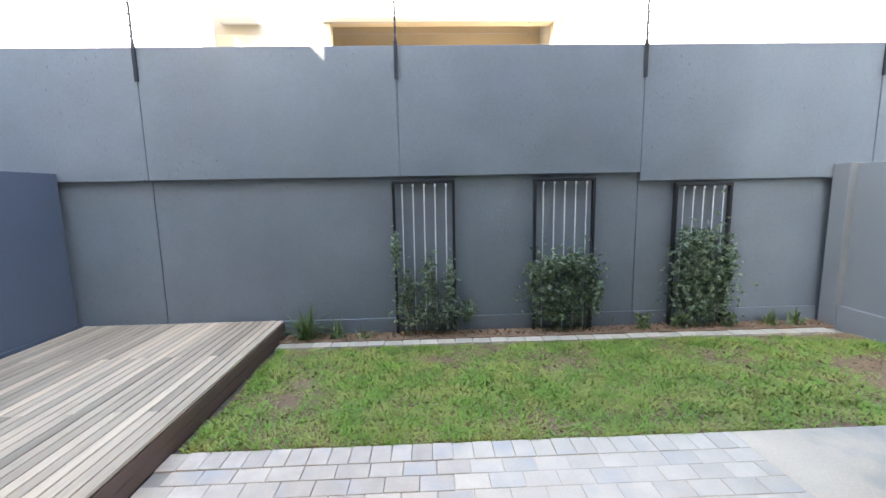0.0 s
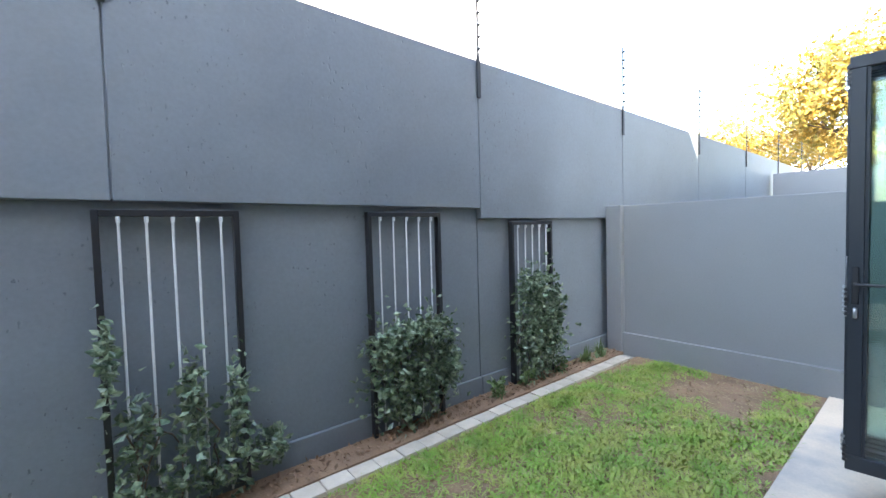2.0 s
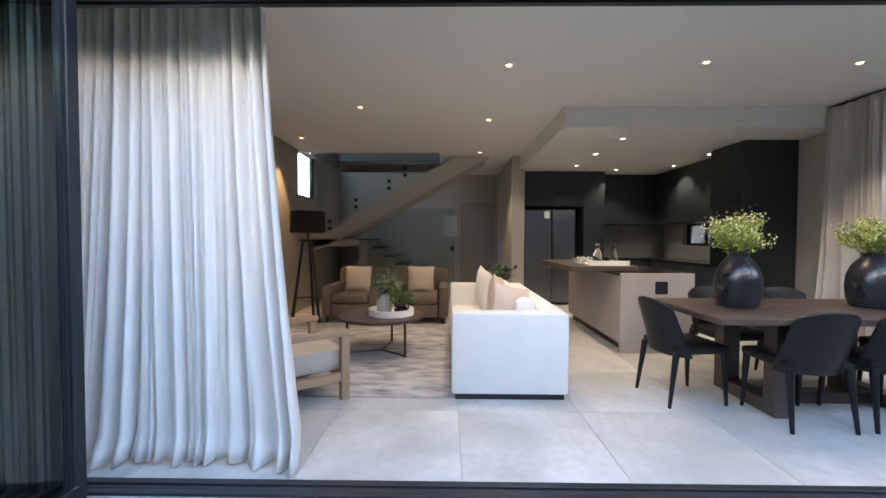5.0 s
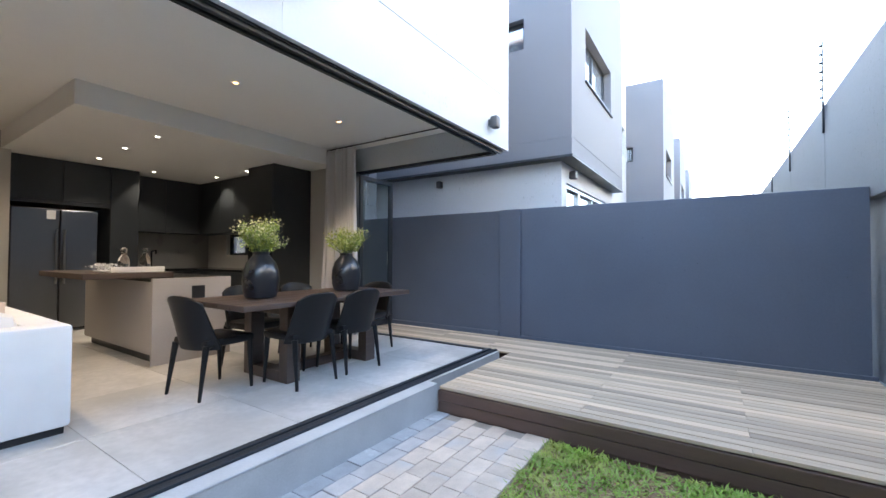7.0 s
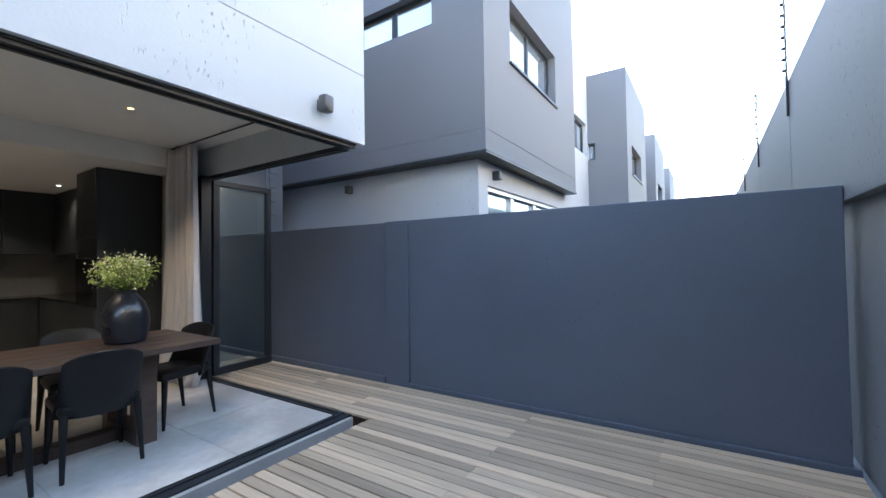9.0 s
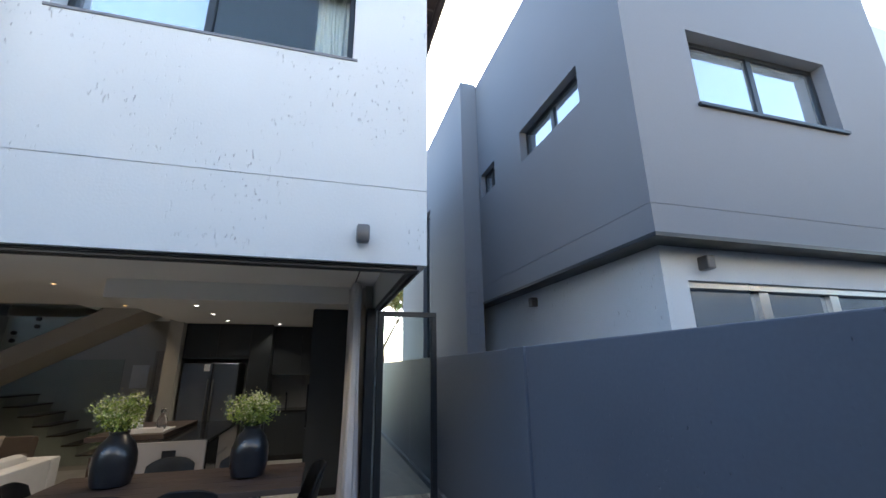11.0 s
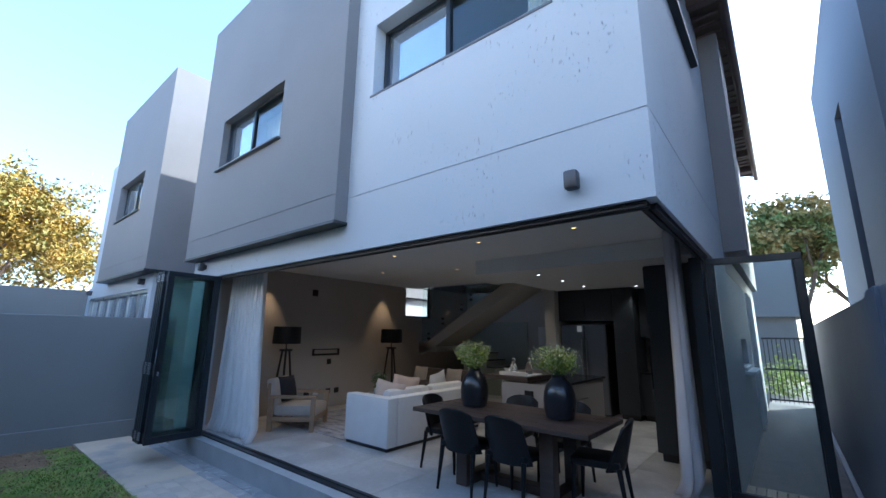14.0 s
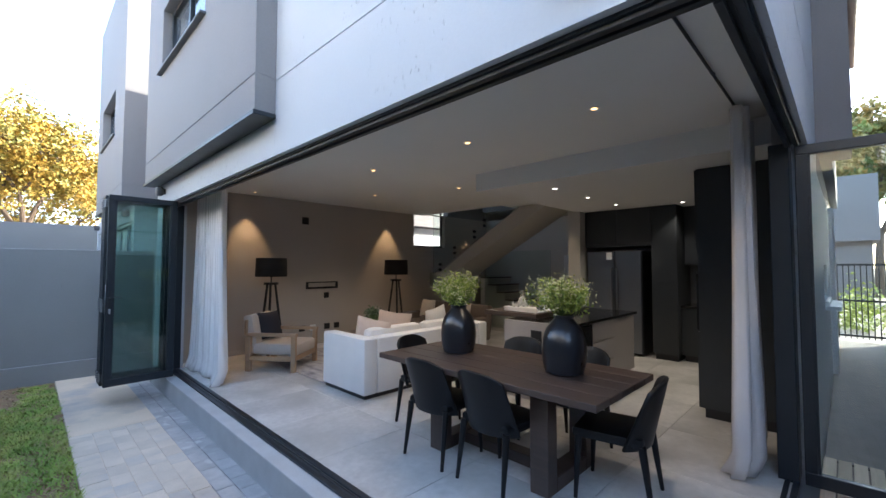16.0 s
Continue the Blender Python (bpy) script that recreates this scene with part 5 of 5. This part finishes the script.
def unit(gx0, gx1, wx0, wx1, near_side, windows=True):
    """A neighbouring house: a grey upper box from gx0 to gx1, a white wing from wx0 to wx1, a white ground floor with folding doors."""
    h = empty("house", label="grey and white plastered double-storey town house", category="house", group="neighbouring houses")
    w = gx1 - gx0
    hole = (gx0 + w * 0.3, gx0 + w * 0.8, 4.45, 5.45)
    it = wall_xz(gx0, gx1, 1.7, 1.95, 3.2, 7.75, [hole]) + [((gx0, -2.4, 2.9), (gx1, 1.95, 3.19)), ((gx0, -2.4, 3.2), (gx0 + 0.25, 1.7, 7.75)), ((gx0 + 0.25, -2.4, 7.4), (gx1 - 0.25, 1.7, 7.7)), ((gx0, -9, 2.9), (gx1, -2.4, 7.75))]
    sx = gx1 if near_side > 0 else gx0
    if near_side > 0:
        it += wall_yz(-2.4, 1.7, gx1 - 0.25, gx1, 3.2, 7.75, [(-2.3, -1.6, 5.0, 5.5), (-0.53, 1.1, 4.9, 5.45)])
    else:
        it += [((gx1 - 0.25, -2.4, 3.2), (gx1, 1.7, 7.75))]
    it += [((gx0 + 0.006, -2.39, 3.185), (gx1 - 0.006, 1.943, 3.205))]
    boxes("wall", it, HOUSE_DARK if near_side > 0 else HOUSE_GREY, h)
    pane_set(h, *hole, 1.8)
    boxes("window_sill", [((hole[0] - 0.04, 1.8, hole[2] - 0.04), (hole[1] + 0.04, 1.99, hole[2] - 0.002))], ALU, h)
    if near_side > 0:
        pane_set(h, -0.53, 1.1, 4.9, 5.45, gx1 - 0.12, along="y")
        pane_set(h, -2.3, -1.6, 5.0, 5.5, gx1 - 0.1, along="y")
    boxes("drip_trim", [((gx0 - 0.02, -2.4, 2.86), (gx1 + 0.02, 1.97, 2.9))], ALU, h)
    lo, hi = min(gx0, wx0), max(gx1, wx1)
    d0, d1 = lo + 0.5, hi - 0.55
    boxes("ground_floor_wall", wall_xz(lo + 0.25, hi - 0.25, 1.45, 1.7, -0.29, 2.86, [(d0, d1, 0.0, 2.52)]) + [((hi - 0.5, -9, -0.29), (hi - 0.25, 1.45, 2.86)), ((lo + 0.25, -9, -0.29), (lo + 0.5, 1.45, 2.86))], WHITE_RENDER, h)
    whole = (wx0 + 0.4, wx1 - 0.7, 4.3, 5.2)
    wy = 1.6
    boxes("white_wing_wall", wall_xz(wx0, wx1, wy - 0.25, wy, 2.87, 7.0, [whole]) + [((wx0, -9, 2.87), (wx0 + 0.2, wy - 0.25, 7.0)), ((wx1 - 0.2, -9, 2.87), (wx1, wy - 0.25, 7.0)), ((wx0, -9, 6.8), (wx1, wy - 0.25, 6.99))], WHITE_RENDER, h)
    pane_set(h, *whole, wy - 0.1)
    n = 6
    bm = bmesh.new()
    for k in range(n + 1):
        x = d0 + (d1 - d0) * k / n
        box(bm, (max(d0, x - 0.07), 1.55, 0.0), (min(d1, x + 0.07), 1.63, 2.45), 0.004)
    box(bm, (d0, 1.55, 2.45), (d1, 1.66, 2.52), 0.004)
    ob("folding_door_frame", bm, STEEL, h)
    boxes("folding_door_pane", [((d0 + 0.02, 1.57, 0.05), (d1 - 0.02, 1.58, 2.45))], GLASS_FAR, h)
    spots_ = [((x - 0.05, 1.701, 2.62), (x + 0.05, 1.83, 2.76)) for x in (d0 + 0.35, d1 - 0.2)]
    if near_side > 0:
        spots_.append(((hi - 0.249, -0.88, 2.6), (hi - 0.13, -0.78, 2.74)))
    for b in spots_:
        boxes("wall_lamp", [b], GUNMETAL, h, bev=0.015)
    return h


h = unit(-10.14, -5.66, -13.1, -10.145, 1)
boxes("side_pier", wall_yz(-9, -2.41, -5.655, -5.3, -0.29, 7.8, [(-5.95, -5.15, 1.6, 5.85)]), HOUSE_DARK, h)
pane_set(h, -5.95, -5.15, 1.6, 5.85, -5.4, along="y")
boxes("louvre", [((-5.52, -2.41, 2.3 + 0.26 * k), (-5.36, -2.38, 2.5 + 0.26 * k)) for k in range(5)], HOUSE_DARK, h, bev=0.004)
unit(-16.9, -12.9, -19.5, -16.905, 1).matrix_basis = pose(0.05, 0.7, 0) @ Matrix.Diagonal((1, 1, 0.86, 1))
unit(-24.5, -20.3, -27.4, -24.505, 1).matrix_basis = pose(0.05, 0.7, 0) @ Matrix.Diagonal((1, 1, 0.86, 1))
unit(-32.4, -28.2, -35.2, -32.405, 1).matrix_basis = pose(0.05, 0.7, 0) @ Matrix.Diagonal((1, 1, 0.86, 1))
unit(6.35, 10.5, 10.505, 13.0, -1)

# houses beyond the north wall, in full sun
nh = empty("house", label="sunlit cream plastered house with deep recesses", category="house", group="houses beyond the wall")
boxes("wall", wall_xz(-24, 3.4, 11, 11.3, -0.3, 7.1, [(-17, -11.1, 2.5, 5.75), (-2.4, 3.2, 2.5, 5.8)]) + [((-24, 11.3, 6.9), (3.4, 18, 7.1)), ((-24, 13, -0.3), (3.4, 13.3, 6.9))], WHITE_FAR, nh)
boxes("white_wing_wall", [((3.41, 10.2, -0.3), (8.1, 17, 8.6)), ((-7.6, 10.3, -0.3), (-5.2, 10.99, 8.0))], WHITE_PAINT, nh)
boxes("lintel_trim", [((-2.6, 10.7, 5.8), (3.3, 10.99, 6.1)), ((-17.2, 10.7, 5.76), (-10.9, 10.99, 6.1)), ((-5.0, 10.0, 5.75), (-4.1, 10.99, 5.9))], WHITE_PAINT, nh, bev=0.01)
bm = bmesh.new()
tube(bm, (11.9, 13.2, 0), (11.9, 13.2, 9.4), 0.22, seg=16)
tube(bm, (11.9, 13.2, 9.4), (11.9, 13.2, 9.7), 0.3, seg=16)
ob("chimney_flue", bm, WHITE_PAINT, label="white round chimney flue", category="chimney", smooth=True)
nh2 = empty("house", label="cream plastered house with low parapets", category="house", group="houses beyond the wall")
boxes("wall", wall_xz(13, 32, 15, 15.3, -0.3, 8.0, [(16, 19, 3, 5), (22, 25, 3, 5)]) + [((13, 15.3, 7.8), (32, 24, 8.0)), ((20, 15.5, 8.0), (26, 22, 9.2)), ((13, 15.3, -0.3), (13.3, 24, 7.8))], WHITE_FAR, nh2)


# ---- trees ----
def tree(x, y, height, crown, leafm, n, seed, label, size=0.2, low=0.35):
    """A tapered trunk with forking limbs, and leaves clustered round the limb ends with gaps between."""
    r = random.Random(seed)
    t = empty("tree", label=label, category="tree")
    bm = bmesh.new()
    ends = []

    def grow(p, d, length, rad, depth):
        q = p
        for s in range(3):
            e = q + d * length / 3
            tube(bm, q, e, rad * (1 - s * 0.12), rad * (1 - (s + 1) * 0.12), 8 if depth > 2 else 5)
            q = e
            d = (d + Vector((r.gauss(0, 0.1), r.gauss(0, 0.1), r.gauss(0.03, 0.06)))).normalized()
            if depth < 3:
                ends.append(q)
        if depth == 0:
            return
        for k in range(3 if depth > 1 else 4):
            a = 2 * math.pi * (k + r.random()) / 3
            nd = (d * r.uniform(0.5, 1.0) + Vector((math.cos(a), math.sin(a), r.uniform(0, 0.4))) * crown).normalized()
            grow(q, nd, length * r.uniform(0.6, 0.8), rad * 0.58, depth - 1)

    grow(Vector((x, y, -0.3)), Vector((0, 0, 1)), height * low, height * 0.02, 4)
    ob("trunk", bm, BARK, t)
    cl = [r.choice(ends) + Vector([r.gauss(0, 0.75) for _ in range(3)]) for _ in range(330)]
    vs, fs = foliage(n, lambda q: q.choice(cl) + Vector([q.gauss(0, 0.26) for _ in range(3)]), size, r, 0.0, 0.7)
    pydata("crown", vs, fs, leafm, t, kind="stuff")


tree(25, 3.6, 11.0, 0.5, YELLOW, 22000, 5, "autumn tree with bright yellow leaves", 0.19, 0.3)
tree(31, 8.5, 9.0, 0.8, YELLOW, 9000, 6, "autumn tree with thinning yellow leaves", 0.22, 0.34)
tree(34, 0.5, 9.5, 0.8, YELLOW, 9000, 8, "autumn tree with thinning yellow leaves", 0.24, 0.34)
tree(-5.2, -33, 13.5, 0.5, GREEN, 20000, 7, "tall green tree turning brown", 0.3, 0.28)
tree(-8.5, -38, 12, 0.5, GREEN, 11000, 9, "green tree behind the houses", 0.3, 0.33)

# ---- side passage ----
boxes("passage", [((-4.42, -18, -0.28), (-3.53, -1.52, -0.02))], PASSAGE, label="narrow brick-paved side passage", category="pavement", kind="structure")
bm = bmesh.new()
for k in range(10):
    tube(bm, (-4.38 + 0.09 * k, -9.3, 0.03), (-4.38 + 0.09 * k, -9.3, 1.65), 0.011, seg=6)
for z in (0.1, 0.85, 1.62):
    box(bm, (-4.41, -9.32, z - 0.02), (-3.54, -9.28, z + 0.02))
ob("gate", bm, BLACK, label="black steel bar gate across the passage", category="gate")
r9 = random.Random(9)
vs, fs = foliage(900, lambda q: (q.gauss(-3.9, 0.35), q.gauss(-11.5, 0.35), abs(q.gauss(0.35, 0.35))), 0.11, r9, 0.4, 0.6)
pydata("bush", vs, fs, LIME, label="bright yellow-green garden bush", category="bush")
boxes("far_house", [((-4.5, -24, -0.3), (-2.5, -20, 2.6)), ((-4.7, -24, 2.6), (-2.5, -19.6, 5.2))], HOUSE_GREY, label="pale plastered house past the gate", category="house")
boxes("passage_window", [((-3.56, -4.3, 1.13), (-3.522, -3.2, 1.18)), ((-3.66, -4.35, 1.08), (-3.522, -3.15, 1.129))], WHITE_PAINT, bev=0.004, label="white sill of the kitchen window", category="sill")
bm = bmesh.new()
for y, z in ((-5.2, 2.45), (-6.0, 2.45)):
    tube(bm, (-3.56, y, 0), (-3.56, y, z), 0.03, seg=8)
ob("downpipe", bm, WHITE_PAINT, label="white downpipes on the side wall", category="downpipe")

# ---- pieces of floors and paving ----
r2 = random.Random(2)


def piece_mesh(name, sx, sy, sz, material, bev=0.003):
    bm = bmesh.new()
    box(bm, (-sx / 2, -sy / 2, -sz), (sx / 2, sy / 2, 0), bev)
    me = bpy.data.meshes.new(name)
    bm.to_mesh(me)
    bm.free()
    me.materials.append(material)
    return me


def piece(name, me, parent, x, y, z, rz=0.0, tilt=0.0):
    o = new(name, me)
    o.parent = parent
    o.matrix_basis = pose(x, y, z, r2.uniform(-tilt, tilt), r2.uniform(-tilt, tilt), rz)
    return o


# pavers: courses along the house with a header course at the lawn
pm = piece_mesh("paver", 0.214, 0.137, 0.04, PAVER, 0.005)
pd = piece_mesh("paver", 0.215, 0.138, 0.04, PAVER_DUSTY, 0.003)
pg = piece_mesh("paver", 0.214, 0.137, 0.04, PAVER_GREY, 0.005)
for row in range(6):
    y = 1.88 + 0.142 * row
    x = -1.92 + 0.11 + (0.11 if row % 2 else 0)
    while x < (4.9 if row < 2 else 2.25):
        piece("paver", pg if row < 2 else pd if x > 0.1 else pm, pave, x, y, GRND + r2.uniform(-0.003, 0.002), r2.uniform(-0.8, 0.8), 0.4)
        x += 0.219
x = -1.86
hm = piece_mesh("paver", 0.138, 0.185, 0.04, PAVER, 0.005)
hd = piece_mesh("paver", 0.138, 0.185, 0.04, PAVER_DUSTY, 0.003)
while x < 2.2:
    piece("paver", hd if x > 0.1 else hm, pave, x, 2.756, GRND + 0.002 + r2.uniform(-0.002, 0.003), r2.uniform(-0.8, 0.8), 0.4)
    x += 0.142
kerb = boxes("kerb", [((-1.92, 4.775, -0.29), (5.0, 4.935, GRND - 0.01))], SAND, label="row of cement edging blocks along the bed", category="kerb", kind="structure")
km = piece_mesh("edging_block", 0.205, 0.15, 0.06, KERB, 0.006)
x = -1.8
while x < 4.95:
    piece("edging_block", km, kerb, x, 4.856 - 0.02 * (x + 1.8) / 6.8, GRND + 0.018 + r2.uniform(-0.004, 0.004), r2.uniform(-1.2, 1.2), 0.8)
    x += 0.212
# deck boards along y, with staggered butt joints
BW = 0.088
nb = 28
cache = {}


def board(x, y0, y1):
    key = round(y1 - y0, 2)
    if key not in cache:
        cache[key] = piece_mesh("board", BW - 0.011, key - 0.004, 0.026, DECK, 0.003)
    piece("board", cache[key], deck, x, (y0 + y1) / 2, DECKZ + r2.uniform(-0.0015, 0.0015), 0.0, 0.0)


for k in range(nb):
    x = -1.935 - BW * (k + 0.5)
    if x > -3.56:
        s0, s1 = 1.82, 5.215
    else:
        s0, s1 = -1.5, 5.215
    cuts = [3.05 if k % 4 in (1, 2) else 4.1] + ([0.5 if k % 2 else 1.4] if s0 < 0 else [])
    ys = [s0] + sorted(c for c in cuts if s0 < c < s1) + [s1]
    if x - BW / 2 > -4.415:
        for a, b in zip(ys, ys[1:]):
            board(x, a, b)
# floor tiles
tm = piece_mesh("tile", 0.896, 0.896, 0.006, TILE, 0.0015)
for i in range(8):
    for j in range(7):
        x, y = 3.4 - 0.9 * i, 1.1 - 0.9 * j
        if x - 0.45 > -3.4:
            piece("tile", tm, floor, x, y, FLOOR + 0.0, 90 * r2.randrange(4))
